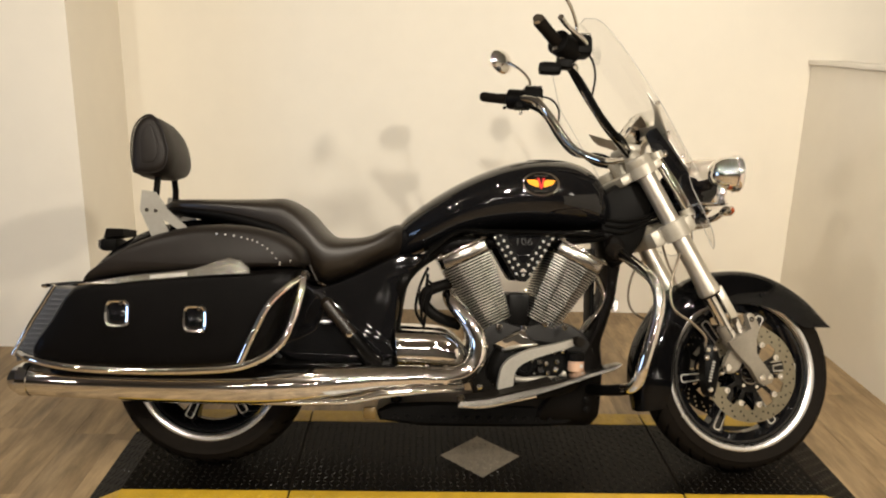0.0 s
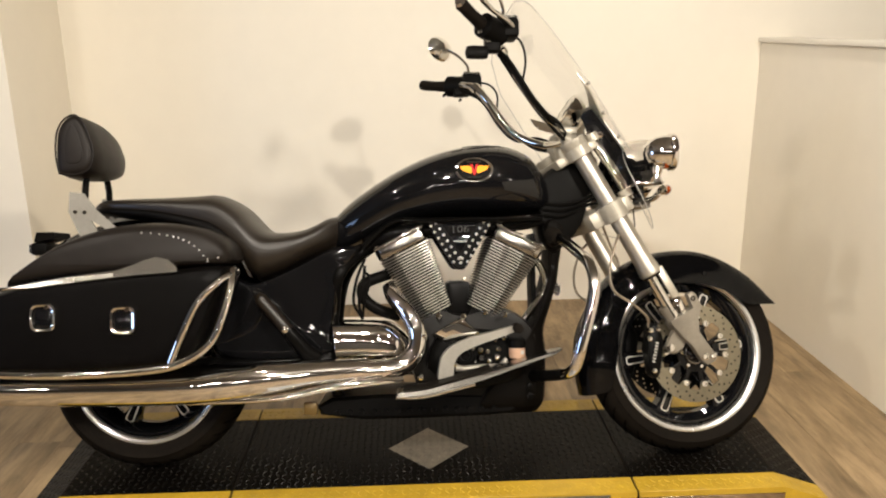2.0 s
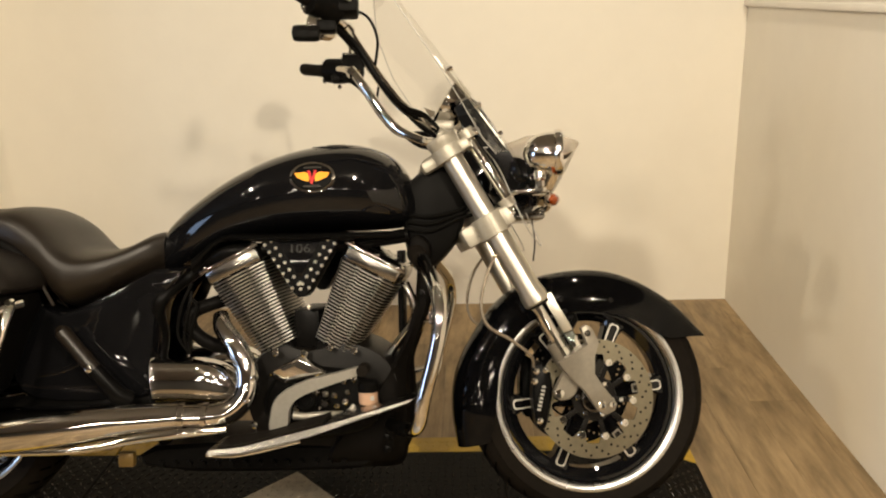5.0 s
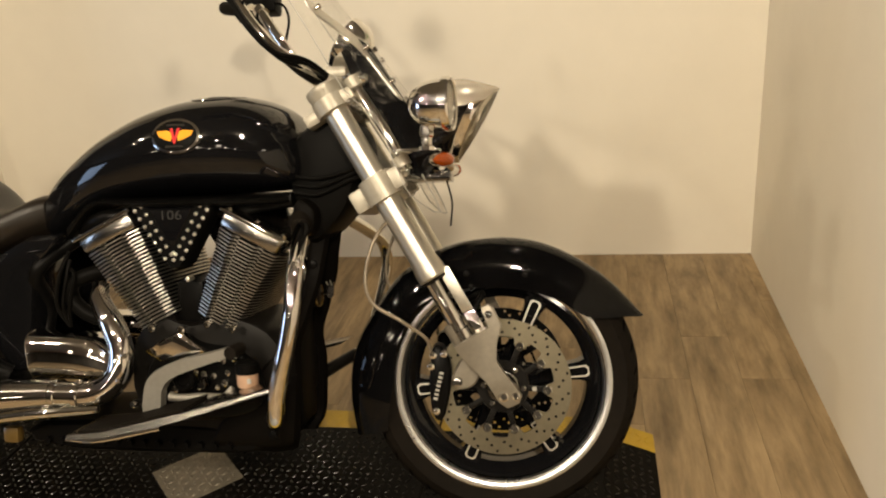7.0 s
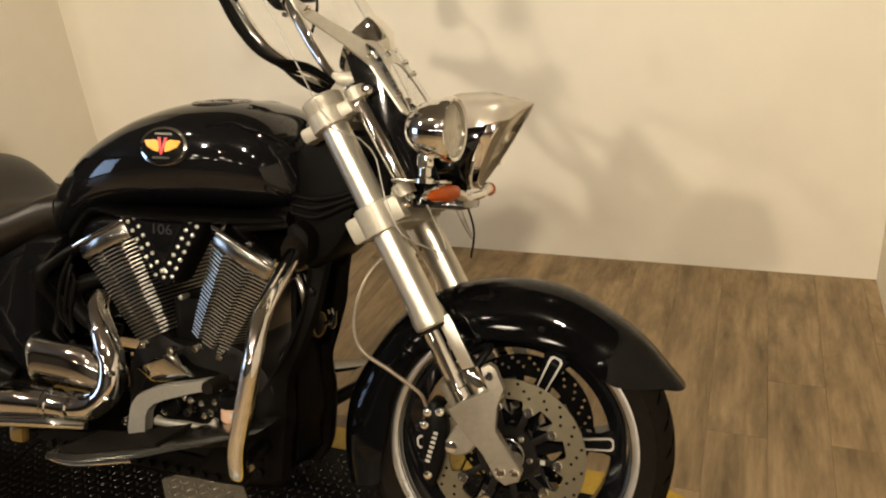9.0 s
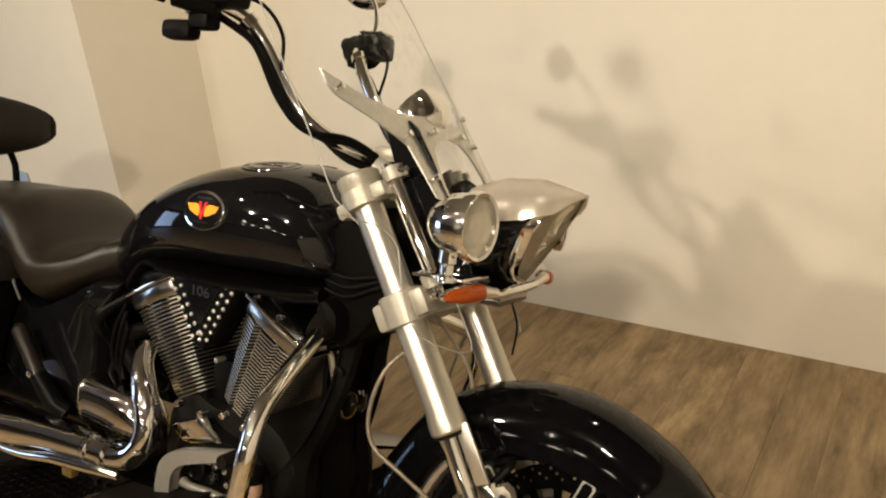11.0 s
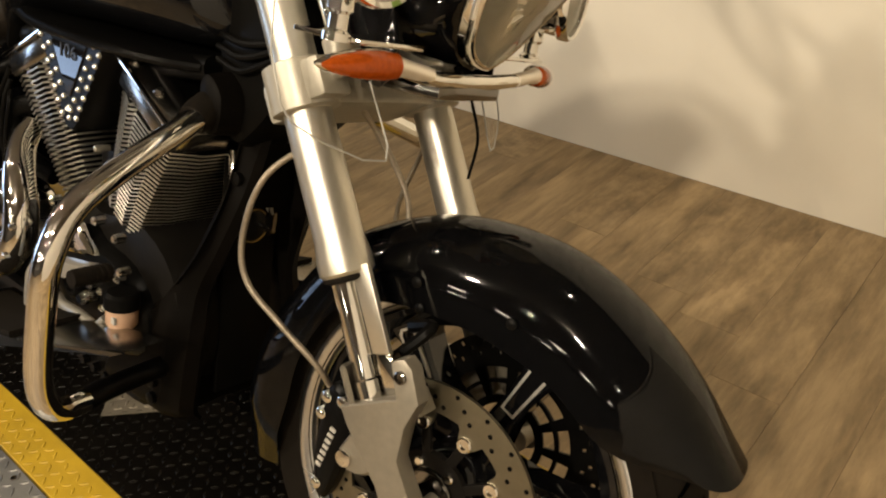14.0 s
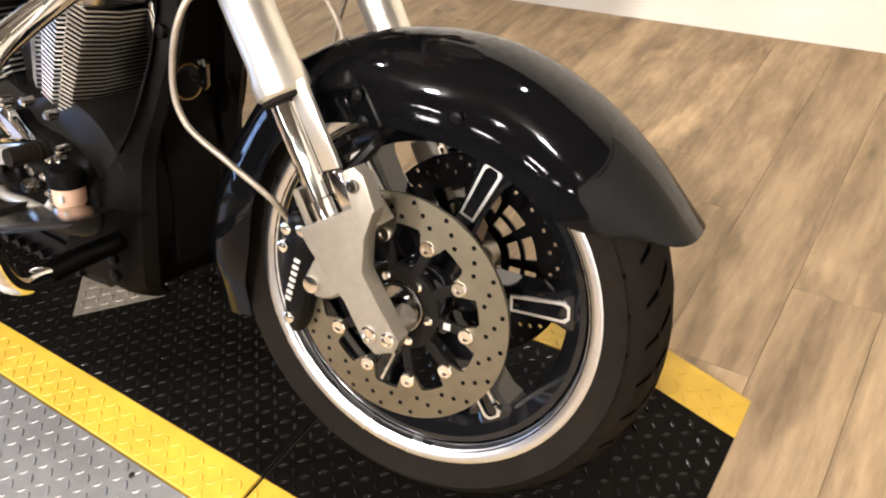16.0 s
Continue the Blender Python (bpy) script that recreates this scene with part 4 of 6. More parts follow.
# ---- handlebar ----
bar_half = [(0.45, 0.03, 0.995), (0.425, 0.070, 1.000), (0.385, 0.118, 1.020), (0.335, 0.152, 1.053), (0.297, 0.166, 1.097), (0.264, 0.168, 1.145), (0.234, 0.174, 1.190), (0.206, 0.195, 1.229), (0.168, 0.245, 1.252), (0.118, 0.308, 1.266), (0.064, 0.368, 1.286)]
hb = P("handlebar", tube([(x, -y, z) for x, y, z in bar_half[::-1]] + bar_half[1:], 0.0135, 16, 70), CHROME, "chrome pulled-back handlebar", front=True)
for sg in (-1, 1):
    def h(x, y, z):
        return (x, sg * y, z)
    part("riser", tube([h(0.47, 0.045, 0.935), h(0.462, 0.045, 0.965), h(0.452, 0.048, 1.0), h(0.448, 0.048, 1.018)], [0.030, 0.026, 0.026, 0.018], 20), CASTPAINT, hb, "silver cast riser", STEER)
    gp = [h(0.126, 0.303, 1.264), h(0.120, 0.308, 1.266), h(0.092, 0.338, 1.275), h(0.056, 0.376, 1.289), h(0.050, 0.383, 1.292)]
    part("grip", tube(gp, [0.020, 0.0195, 0.0175, 0.0185, 0.016], 18), RUBBER, hb, "black rubber grip", STEER)
    part("grip_end", tube([gp[-1], h(0.046, 0.388, 1.294)], [0.017, 0.012], 16), CHROME, hb, "", STEER)
    bm = tube([h(0.196, 0.253, 1.249), h(0.192, 0.256, 1.250), h(0.132, 0.298, 1.263), h(0.128, 0.301, 1.264)], [0.022, 0.036, 0.036, 0.024], 16)
    block(0.142, 0.188, min(sg * 0.240, sg * 0.280), max(sg * 0.240, sg * 0.280), 1.196 if sg < 0 else 1.215, 1.242, 0.010, bm)
    if sg < 0:
        block(0.085, 0.152, -0.284, -0.246, 1.176, 1.212, 0.014, bm)
    part("switch_housing", bm, PLASTIC, hb, "black switch housing", STEER)
    part("master_cylinder", block(0.172, 0.240, min(sg * 0.226, sg * 0.296), max(sg * 0.226, sg * 0.296), 1.236, 1.292, 0.012), PLASTIC, hb, "black master cylinder", STEER)
    part("cylinder_lid", block(0.176, 0.236, min(sg * 0.232, sg * 0.290), max(sg * 0.232, sg * 0.290), 1.292, 1.298, 0.003), BLACKCHROME, hb, "", STEER)
    for bx, by in ((0.184, 0.240), (0.228, 0.240), (0.184, 0.282), (0.228, 0.282)):
        part("lid_screw", lathe([(1.297, 0.004), (1.300, 0.004), (1.301, 0.002)], 10, None, (bx, sg * by, 0), "z"), CHROME, hb, "", STEER)
    part("bar_collar", tube([h(0.214, 0.188, 1.219), h(0.204, 0.197, 1.231)], 0.0185, 16), CHROME, hb, "chrome switch collar", STEER)
    for bx, by, bz in ((0.150, 0.262, 1.224), (0.166, 0.248, 1.205), (0.118, 0.300, 1.236)):
        part("switch_button", lathe([(sg * 0.0, 0.006), (sg * 0.012, 0.006), (sg * 0.014, 0.003)], 10, None, (bx, sg * (by + 0.012), bz), "y"), SMOKE, hb, "", STEER)
    part("lever", tube([h(0.232, 0.272, 1.258), h(0.202, 0.318, 1.266), h(0.142, 0.370, 1.280), h(0.108, 0.408, 1.292)], [0.006, 0.008, 0.007, 0.009], 10, 24), CHROME, hb, "chrome hand lever", STEER)
    stem = [h(0.195, 0.262, 1.285), h(0.198, 0.268, 1.325), h(0.172, 0.295, 1.372), h(0.132, 0.322, 1.408)]
    mir = P("mirror", tube(stem, 0.0055, 10, 20), CHROME, "oval chrome mirror on a slim stem", front=True)
    face = Matrix.Translation(h(0.112, 0.350, 1.417)) @ Matrix.Rotation(radians(-sg * 32 if sg < 0 else -55), 4, "Z")
    bm = bmesh.new()
    skin(bm, [[(dx, ry * math.cos(2 * math.pi * k / 32), rz * math.sin(2 * math.pi * k / 32)) for k in range(32)] for dx, ry, rz in ((-0.005, 0.054, 0.041), (0.002, 0.058, 0.045), (0.012, 0.050, 0.038), (0.020, 0.026, 0.02))])
    part("mirror_shell", bm, CHROME, mir, "chrome mirror shell", STEER @ face)
    bm = bmesh.new()
    skin(bm, [[(dx, 0.051 * math.cos(2 * math.pi * k / 28), 0.038 * math.sin(2 * math.pi * k / 28)) for k in range(28)] for dx in (-0.0068, -0.0045)])
    part("mirror_glass", bm, CHROME, mir, "mirror glass", STEER @ face)
    # cables along the bar
    for d, r in ((0.018, 0.0072), (-0.010, 0.0056), (0.028, 0.0060), (0.008, 0.0062)):
        pts = [h(0.172, 0.235, 1.228), h(0.230, 0.186 + d * 0.7, 1.180 + d * 0.3), h(0.292, 0.172 + d, 1.092), h(0.344, 0.152 + d, 1.040), h(0.40, 0.112, 1.004 + d), h(0.47, 0.03, 0.975)]
        part("cable", tube(pts, r, 8, 30), PLASTIC, hb, "black control cable", STEER)
    loop = [h(0.205, 0.245, 1.262), h(0.258, 0.220, 1.250), h(0.282, 0.190, 1.205), h(0.276, 0.176, 1.145)]
    part("cable", tube(loop, 0.0035, 8, 20), PLASTIC, hb, "black looped cable", STEER)
part("bar_clamp", block(0.425, 0.475, -0.075, 0.075, 1.005, 1.030, 0.008), CASTPAINT, hb, "silver bar clamp", STEER)
for sg in (-1, 1):
    part("pullback_riser", tube([(0.470, sg * 0.060, 0.950), (0.448, sg * 0.066, 0.982), (0.428, sg * 0.076, 0.996)], [0.030, 0.026, 0.018], 18), CASTPAINT, hb, "silver cast pull-back riser", STEER)

# speedometer: a chrome dome ahead of the bar
sp_turn = Matrix.Rotation(radians(-58), 3, "Y")
speedo = P("speedometer", lathe([(-0.056, 0.010), (-0.052, 0.034), (-0.032, 0.058), (0.0, 0.066), (0.012, 0.066), (0.016, 0.060), (0.012, 0.055), (0.010, 0.002)], 40, None, (0.468, 0, 1.088), "z", sp_turn), CHROME, "chrome domed speedometer", front=True)
part("dial", lathe([(0.008, 0.055), (0.010, 0.055), (0.0105, 0.004)], 32, None, (0.468, 0, 1.088), "z", sp_turn), PLASTIC, speedo, "dark dial face", STEER)

# brake hoses from the yoke to each caliper
for sg in (-1, 1):
    P("brake_hose", tube([(0.585, sg * 0.12, 0.70), (0.545, sg * 0.165, 0.645), (0.522, sg * 0.168, 0.565), (0.535, sg * 0.165, 0.505), (0.595, sg * 0.158, 0.465), (0.645, sg * 0.140, 0.425), (0.655, sg * 0.12, 0.395)], [0.0040] * 7, 10, 44), HOSE, "braided brake hose", front=True)
P("ignition_wire", tube([(0.56, -0.02, 0.73), (0.60, 0.02, 0.66), (0.63, 0.03, 0.60), (0.625, 0.02, 0.53)], 0.004, 8, 24), HOSE, "thin hanging cable", front=True)

# ---- fuel tank ----
def hull(rows, n=40, seg=36, e=2.3, low=0.55):
    """A rounded body: rows of x, top, bottom, half width."""
    bm = bmesh.new()
    rings = []
    for x, zt, zb, w in glide(rows, n):
        zm = zb + (zt - zb) * low
        ring = []
        for k in range(seg):
            a = 2 * math.pi * k / seg
            c, s = math.cos(a), math.sin(a)
            u = (abs(c) ** (2 / e)) * (1 if c > 0 else -1)
            v = (abs(s) ** (2 / e)) * (1 if s > 0 else -1)
            ring.append((x, w * u, zm + v * ((zt - zm) if v > 0 else (zm - zb))))
        rings.append(ring)
    return skin(bm, rings)


TANK = [(-0.285, 0.762, 0.655, 0.085), (-0.25, 0.797, 0.660, 0.112), (-0.19, 0.842, 0.684, 0.145), (-0.10, 0.897, 0.722, 0.180), (0.0, 0.943, 0.742, 0.203), (0.09, 0.969, 0.750, 0.211), (0.17, 0.978, 0.752, 0.207), (0.25, 0.974, 0.754, 0.190), (0.315, 0.948, 0.757, 0.162), (0.355, 0.905, 0.762, 0.130), (0.383, 0.850, 0.775, 0.085), (0.390, 0.825, 0.790, 0.05)]
tank = P("fuel_tank", hull(TANK, 56, 40, 2.55, 0.50), PAINT, "gloss black teardrop fuel tank")
part("tank_seam", hull([(x, 0.752 if i else 0.70, 0.728 if i else 0.65, w * 0.93) for i, (x, t, b, w) in enumerate(TANK[2:-2])], 30, 24, 3, 0.5), DARKMETAL, tank, "dark underside seam of the tank")
cap_turn = Matrix.Rotation(radians(6.5), 3, "X")
cap_at = (0.177, -0.064, 0.9728)
filler = P("filler_cap", lathe([(-0.004, 0.050), (0.001, 0.050), (0.0028, 0.047), (0.0028, 0.034), (0.0014, 0.032), (0.0014, 0.006)], 40, None, cap_at, "z", cap_turn), PAINT, "round black filler cap set in the tank")
part("cap_ring", lathe([(-0.003, 0.063), (0.0008, 0.062), (0.0014, 0.0605), (0.0006, 0.057), (-0.003, 0.056)], 44, None, cap_at, "z", cap_turn), PAINT, filler, "raised black rim round the cap")
part("cap_flap", block(0.152, 0.202, -0.070, -0.058, 0.970, 0.9775, 0.003), PAINT, filler, "folded cap lever")
part("lock_dish", lathe([(-0.003, 0.026), (0.0020, 0.025), (0.0022, 0.022), (0.0008, 0.017), (0.0006, 0.004)], 28, None, (0.205, 0.070, 0.9735), "z", Matrix.Rotation(radians(-6), 3, "X")), SMOKE, tank, "dark ignition lock dish")


def badge(sg):
    """An oval badge with wing shapes, bulging with the tank."""
    m4 = Matrix.Translation((0.141, sg * 0.2035, 0.884)) @ Matrix.Rotation(radians(sg * 12), 4, "X")
    def oval(r0, r1, y0, y1):
        return pillow([(r0 * math.cos(2 * math.pi * k / 40), r1 * math.sin(2 * math.pi * k / 40)) for k in range(40)], [(sg * y0, 0), (sg * y1, 0), (sg * (y1 + 0.001), 0.002)])
    bm = oval(0.056, 0.0385, 0.0 - 0.006, 0.004)
    bm.transform(m4)
    b = P("tank_badge", bm, CHROME, "oval enamel badge with a chrome rim and orange wings")
    bm = oval(0.050, 0.0335, 0.003, 0.0058)
    bm.transform(m4)
    part("badge_field", bm, PLASTIC, b)
    for s2 in (-1, 1):
        bm = pillow([(s2 * 0.006, 0.006), (s2 * 0.018, 0.012), (s2 * 0.043, 0.010), (s2 * 0.036, -0.002), (s2 * 0.018, -0.010), (s2 * 0.008, -0.012)], [(sg * 0.006, 0), (sg * 0.0078, 0)])
        bm.transform(m4)
        part("badge_wing", bm, ORANGE, b, "orange wing shape")
    bm = pillow([(-0.012, 0.016), (-0.005, 0.016), (0, -0.004), (0.005, 0.016), (0.012, 0.016), (0.002, -0.018), (-0.002, -0.018)], [(sg * 0.006, 0), (sg * 0.0085, 0)])
    bm.transform(m4)
    part("badge_wedge", bm, RED, b, "red wedge shape")
    for zz in (0.0235, -0.0235):
        bm = pillow([(-0.022, zz - 0.0022), (0.022, zz - 0.0022), (0.020, zz + 0.0022), (-0.020, zz + 0.0022)], [(sg * 0.006, 0), (sg * 0.0072, 0)])
        bm.transform(m4)
        part("badge_bar", bm, SMOKE, b, "dull lettering bar")


badge(-1)
badge(1)
# ---- frame, neck and front cowl ----
neck = P("neck_cover", pillow([(0.340, 0.84), (0.40, 0.905), (0.455, 0.925), (0.512, 0.86), (0.49, 0.74), (0.440, 0.67), (0.385, 0.64), (0.350, 0.72)], [(-0.092, 0.030), (-0.086, 0.008), (-0.070, 0), (0.070, 0), (0.086, 0.008), (0.092, 0.030)], smooth=4), PLASTIC, "black plastic steering neck cover")
for k, dz in enumerate((0.0, 0.018, 0.036)):
    part("neck_wire", tube([(0.36, -0.095, 0.79 - dz), (0.42, -0.101, 0.785 - dz), (0.49, -0.098, 0.80 - dz * 0.6), (0.53, -0.09, 0.825 - dz)], 0.005, 8, 16), PLASTIC, neck, "black wiring")
part("horn_boss", pillow([(0.365, 0.725), (0.385, 0.742), (0.418, 0.715), (0.412, 0.665), (0.380, 0.655), (0.362, 0.685)], [(-0.132, 0.012), (-0.127, 0.004), (-0.09, 0)], smooth=3), COWL, neck, "grey bar mounting boss")
cowl = bmesh.new()
rings = []
for z, xf, xr, w in glide([(0.745, 0.430, 0.385, 0.052), (0.66, 0.424, 0.380, 0.062), (0.60, 0.413, 0.375, 0.071), (0.545, 0.403, 0.370, 0.085), (0.465, 0.376, 0.342, 0.101), (0.40, 0.354, 0.305, 0.115), (0.33, 0.357, 0.255, 0.130), (0.25, 0.353, 0.188, 0.137), (0.185, 0.346, 0.148, 0.135), (0.150, 0.330, 0.18, 0.100)], 34):
    rings.append([(xr, -w, z), (xr + 0.01, -w - 0.006, z), (xf - 0.035, -w, z), (xf - 0.008, -w * 0.86, z), (xf, -w * 0.70, z), (xf - 0.006, -w * 0.62, z), (xf - 0.035, -w * 0.58, z), (xf - 0.04, 0, z),
                  (xf - 0.035, w * 0.58, z), (xf - 0.006, w * 0.62, z), (xf, w * 0.70, z), (xf - 0.008, w * 0.86, z), (xf - 0.035, w, z), (xr + 0.01, w + 0.006, z), (xr, w, z), (xr - 0.005, 0, z)])
skin(cowl, rings)
cw = P("front_cowl", cowl, COWL, "charcoal plastic cowl in front of the engine", sharp=30)
part("cowl_inner", block(0.325, 0.340, -0.050, 0.050, 0.20, 0.70, 0.004), PLASTIC, cw, "black inner panel")
for y, z in ((-0.072, 0.588), (-0.142, 0.235), (-0.142, 0.205)):
    part("cowl_bolt", lathe([(0, 0.010), (-0.008, 0.010), (-0.010, 0.005)], 12, None, (0.388 if z > 0.5 else 0.30, y + 0.004, z), "y"), DARKMETAL, cw)
horn = P("horn", lathe([(0.352, 0.010), (0.372, 0.012), (0.376, 0.026), (0.384, 0.027), (0.388, 0.022), (0.389, 0.006)], 24, None, (0, -0.034, 0.510), "x"), DARKMETAL, "black horn with a gold rim ahead of the engine")
part("horn_rim", lathe([(0.386, 0.0275), (0.389, 0.0268), (0.389, 0.0250), (0.386, 0.0250), (0.386, 0.0275)], 24, None, (0, -0.034, 0.510), "x"), GOLD, horn, "dull gold rim")
part("horn_tag", pillow([(0.404, 0.505), (0.402, 0.542), (0.407, 0.530), (0.411, 0.545), (0.416, 0.531), (0.422, 0.540), (0.420, 0.508), (0.412, 0.500)], [(-0.027, 0), (-0.021, 0)]), SMOKE, horn, "dull forked metal tag")
part("tag_stem", tube([(0.385, -0.026, 0.512), (0.412, -0.024, 0.512)], 0.004, 8), SMOKE, horn)
for y in (-0.10, 0.10):
    P("frame_tube", tube([(0.36, y, 0.74), (0.20, y * 1.05, 0.720), (0.0, y * 1.1, 0.712), (-0.10, y * 1.3, 0.705), (-0.20, y * 0.86, 0.655), (-0.265, y * 1.5, 0.585), (-0.288, y * 0.86, 0.48), (-0.30, y * 1.3, 0.33), (-0.28, y, 0.22)], 0.018, 12, 60), DARKMETAL, "black frame tube")
for sg in (-1, 1):
    P("side_panel", pillow([(-0.20, 0.672), (-0.262, 0.584), (-0.280, 0.481), (-0.292, 0.40), (-0.31, 0.34), (-0.60, 0.34), (-0.66, 0.45), (-0.60, 0.58), (-0.52, 0.565), (-0.40, 0.61), (-0.28, 0.668)], [(sg * 0.07, 0), (sg * 0.135, 0.0), (sg * 0.152, 0.012), (sg * 0.156, 0.035)], smooth=4), PAINT, "gloss black side panel")
P("swing_arm", tube([(-0.30, 0.12, 0.33), (-0.55, 0.125, 0.32), (-0.86, 0.125, 0.309)], [0.035, 0.032, 0.03], 14), DARKMETAL, "black swing arm")
P("swing_arm", tube([(-0.30, -0.115, 0.33), (-0.55, -0.118, 0.32), (-0.86, -0.118, 0.309)], [0.035, 0.032, 0.03], 14), DARKMETAL, "black swing arm")

# ---- engine ----
engine = P("crankcase", pillow([(-0.06, 0.30), (-0.045, 0.42), (0.02, 0.475), (0.10, 0.455), (0.20, 0.475), (0.29, 0.44), (0.335, 0.36), (0.325, 0.24), (0.25, 0.185), (0.05, 0.175), (-0.03, 0.21)], [(-0.125, 0.03), (-0.118, 0.006), (-0.09, 0), (0.09, 0), (0.118, 0.006), (0.125, 0.03)], smooth=3), CASE, "black engine crankcase")


def cylinder_unit(cx, cz, tilt, label):
    """Finned barrel with a head cover, leaning by tilt degrees along the bike."""
    m4 = Matrix.Translation((cx, 0, cz)) @ Matrix.Rotation(radians(tilt), 4, "Y")
    core = bmesh.new()
    skin(core, [[(sx * (0.044 + 0.026 * u), sy * (0.112 + 0.018 * u), s) for sx, sy in ((-1, -0.8), (-0.8, -1), (0.8, -1), (1, -0.8), (1, 0.8), (0.8, 1), (-0.8, 1), (-1, 0.8))] for u, s in ((0, -0.03), (0, 0.0), (1, 0.225))])
    core.transform(m4)
    cyl = P("cylinder", core, DARKMETAL, label)
    for k in range(25):
        u = k / 24
        s = 0.006 + 0.205 * u
        hx, hy, t = 0.056 + 0.028 * u, 0.128 + 0.022 * u, 0.0025
        # plan outline with two shallow vertical channels in the side faces
        half = [(-hx, -hy * 0.62), (-hx * 0.86, -hy * 0.93), (-hx * 0.42, -hy), (-hx * 0.37, -hy * 0.91), (-hx * 0.25, -hy * 0.91), (-hx * 0.20, -hy * 1.0), (hx * 0.30, -hy), (hx * 0.35, -hy * 0.91), (hx * 0.47, -hy * 0.91), (hx * 0.52, -hy * 0.99), (hx * 0.86, -hy * 0.93), (hx, -hy * 0.62)]
        ring = half + [(-x, -y) for x, y in half]
        bm = bmesh.new()
        skin(bm, [[(x * q, y * q, s + d) for x, y in ring] for d, q in ((-t, 0.970), (-t * 0.75, 0.991), (-t * 0.25, 1), (t * 0.25, 1), (t * 0.75, 0.991), (t, 0.970))])
        fin = part("fin", bm, FIN, cyl, "machined cooling fin")
        fin.data.materials.append(DARKMETAL)
        for f in fin.data.polygons:
            f.material_index = 1 if abs(f.normal.z) > 0.8 else 0
        fin.data.transform(m4)
    head = bmesh.new()
    skin(head, [[(sx * a, sy * b, s) for sx, sy in ((-1, -0.8), (-0.86, -1), (0.86, -1), (1, -0.8), (1, 0.8), (0.86, 1), (-0.86, 1), (-1, 0.8))] for s, a, b in ((0.216, 0.078, 0.146), (0.222, 0.083, 0.151), (0.250, 0.083, 0.151), (0.258, 0.078, 0.146), (0.268, 0.055, 0.11))])
    bmesh.ops.bevel(head, geom=head.edges[:], offset=0.003, segments=1, affect="EDGES")
    head.transform(m4)
    part("head_cover", head, BLACKCHROME, cyl, "dark chrome head cover")
    for sx in (-0.07, 0.0, 0.07):
        for sg in (-1, 1):
            bm = lathe([(0, 0.008), (0.010, 0.008), (0.013, 0.005)], 12, None, (sx, sg * 0.135, 0.255), "z")
            bm.transform(m4)
            part("head_bolt", bm, CHROME, cyl, "chrome head bolt")
    for sg in (-1, 1):
        part("head_trim", block(-0.082, 0.082, sg * 0.1535 - 0.003, sg * 0.1535 + 0.003, 0.2525, 0.260, 0.002), CHROME, cyl, "chrome head trim", m4)
    return cyl


cylinder_unit(0.024, 0.460, -25.8, "rear cylinder with bright-edged cooling fins")
cylinder_unit(0.162, 0.460, 27.8, "front cylinder with bright-edged cooling fins")

# dark box added to darken the open gap at the foot of the cylinders
P("gap_filler", block(0.060, 0.128, -0.10, 0.10, 0.455, 0.555, 0.012), DARKMETAL, "added dark box filling the gap between the cylinders")
# wedge cover between the cylinders
for sg in (-1, 1):
    y0 = sg * 0.150
    vee = P("wedge_cover", pillow([(0.002, 0.742), (0.192, 0.742), (0.192, 0.728), (0.116, 0.602), (0.105, 0.592), (0.089, 0.592), (0.078, 0.602), (0.002, 0.728)], [(y0 - sg * 0.05, 0), (y0 + sg * 0.014, 0), (y0 + sg * 0.018, 0.004)]), DARKMETAL, "dark wedge cover with chrome studs")
    part("wedge_face", pillow([(0.044, 0.729), (0.150, 0.729), (0.101, 0.645), (0.093, 0.645)], [(y0 + sg * 0.016, 0), (y0 + sg * 0.0195, 0), (y0 + sg * 0.0205, 0.002)]), PAINT, vee, "gloss black centre")
    studs = []
    for k in range(7):
        u = k / 6
        for d in (-0.0095, 0.0095):
            studs.append((0.018 + 0.066 * u + d * 0.85, 0.728 - 0.108 * u + d * 0.5))
            studs.append((0.176 - 0.066 * u - d * 0.85, 0.728 - 0.108 * u + d * 0.5))
    for k in range(3):
        studs.append((0.055 + 0.042 * k, 0.7365))
    studs += [(0.097, 0.612), (0.097, 0.628)]
    for px, pz in studs:
        part("stud", lathe([(sg * 0.0, 0.0047), (sg * 0.003, 0.0042), (sg * 0.0050, 0.0015)], 8, None, (px, y0 + sg * 0.0178, pz), "y"), STUD, vee, "chrome stud")
    font = bpy.data.curves.new("number", "FONT")
    font.body, font.size, font.extrude, font.align_x, font.align_y = "106", 0.030, 0.0008, "CENTER", "CENTER"
    fo = bpy.data.objects.new("number", font)
    me = bpy.data.meshes.new_from_object(fo)
    bpy.data.objects.remove(fo)
    me.transform(Matrix.Translation((0.097, y0 + sg * 0.0213, 0.712)) @ Matrix.Rotation(radians(0 if sg < 0 else 180), 4, "Z") @ Matrix.Rotation(radians(90), 4, "X") @ Matrix.Diagonal((1.25, 1, 1, 1)))
    me.materials.append(GREYPRINT)
    no = new("number", me)
    no.parent = vee
    tagged(no, "dull grey raised numerals")

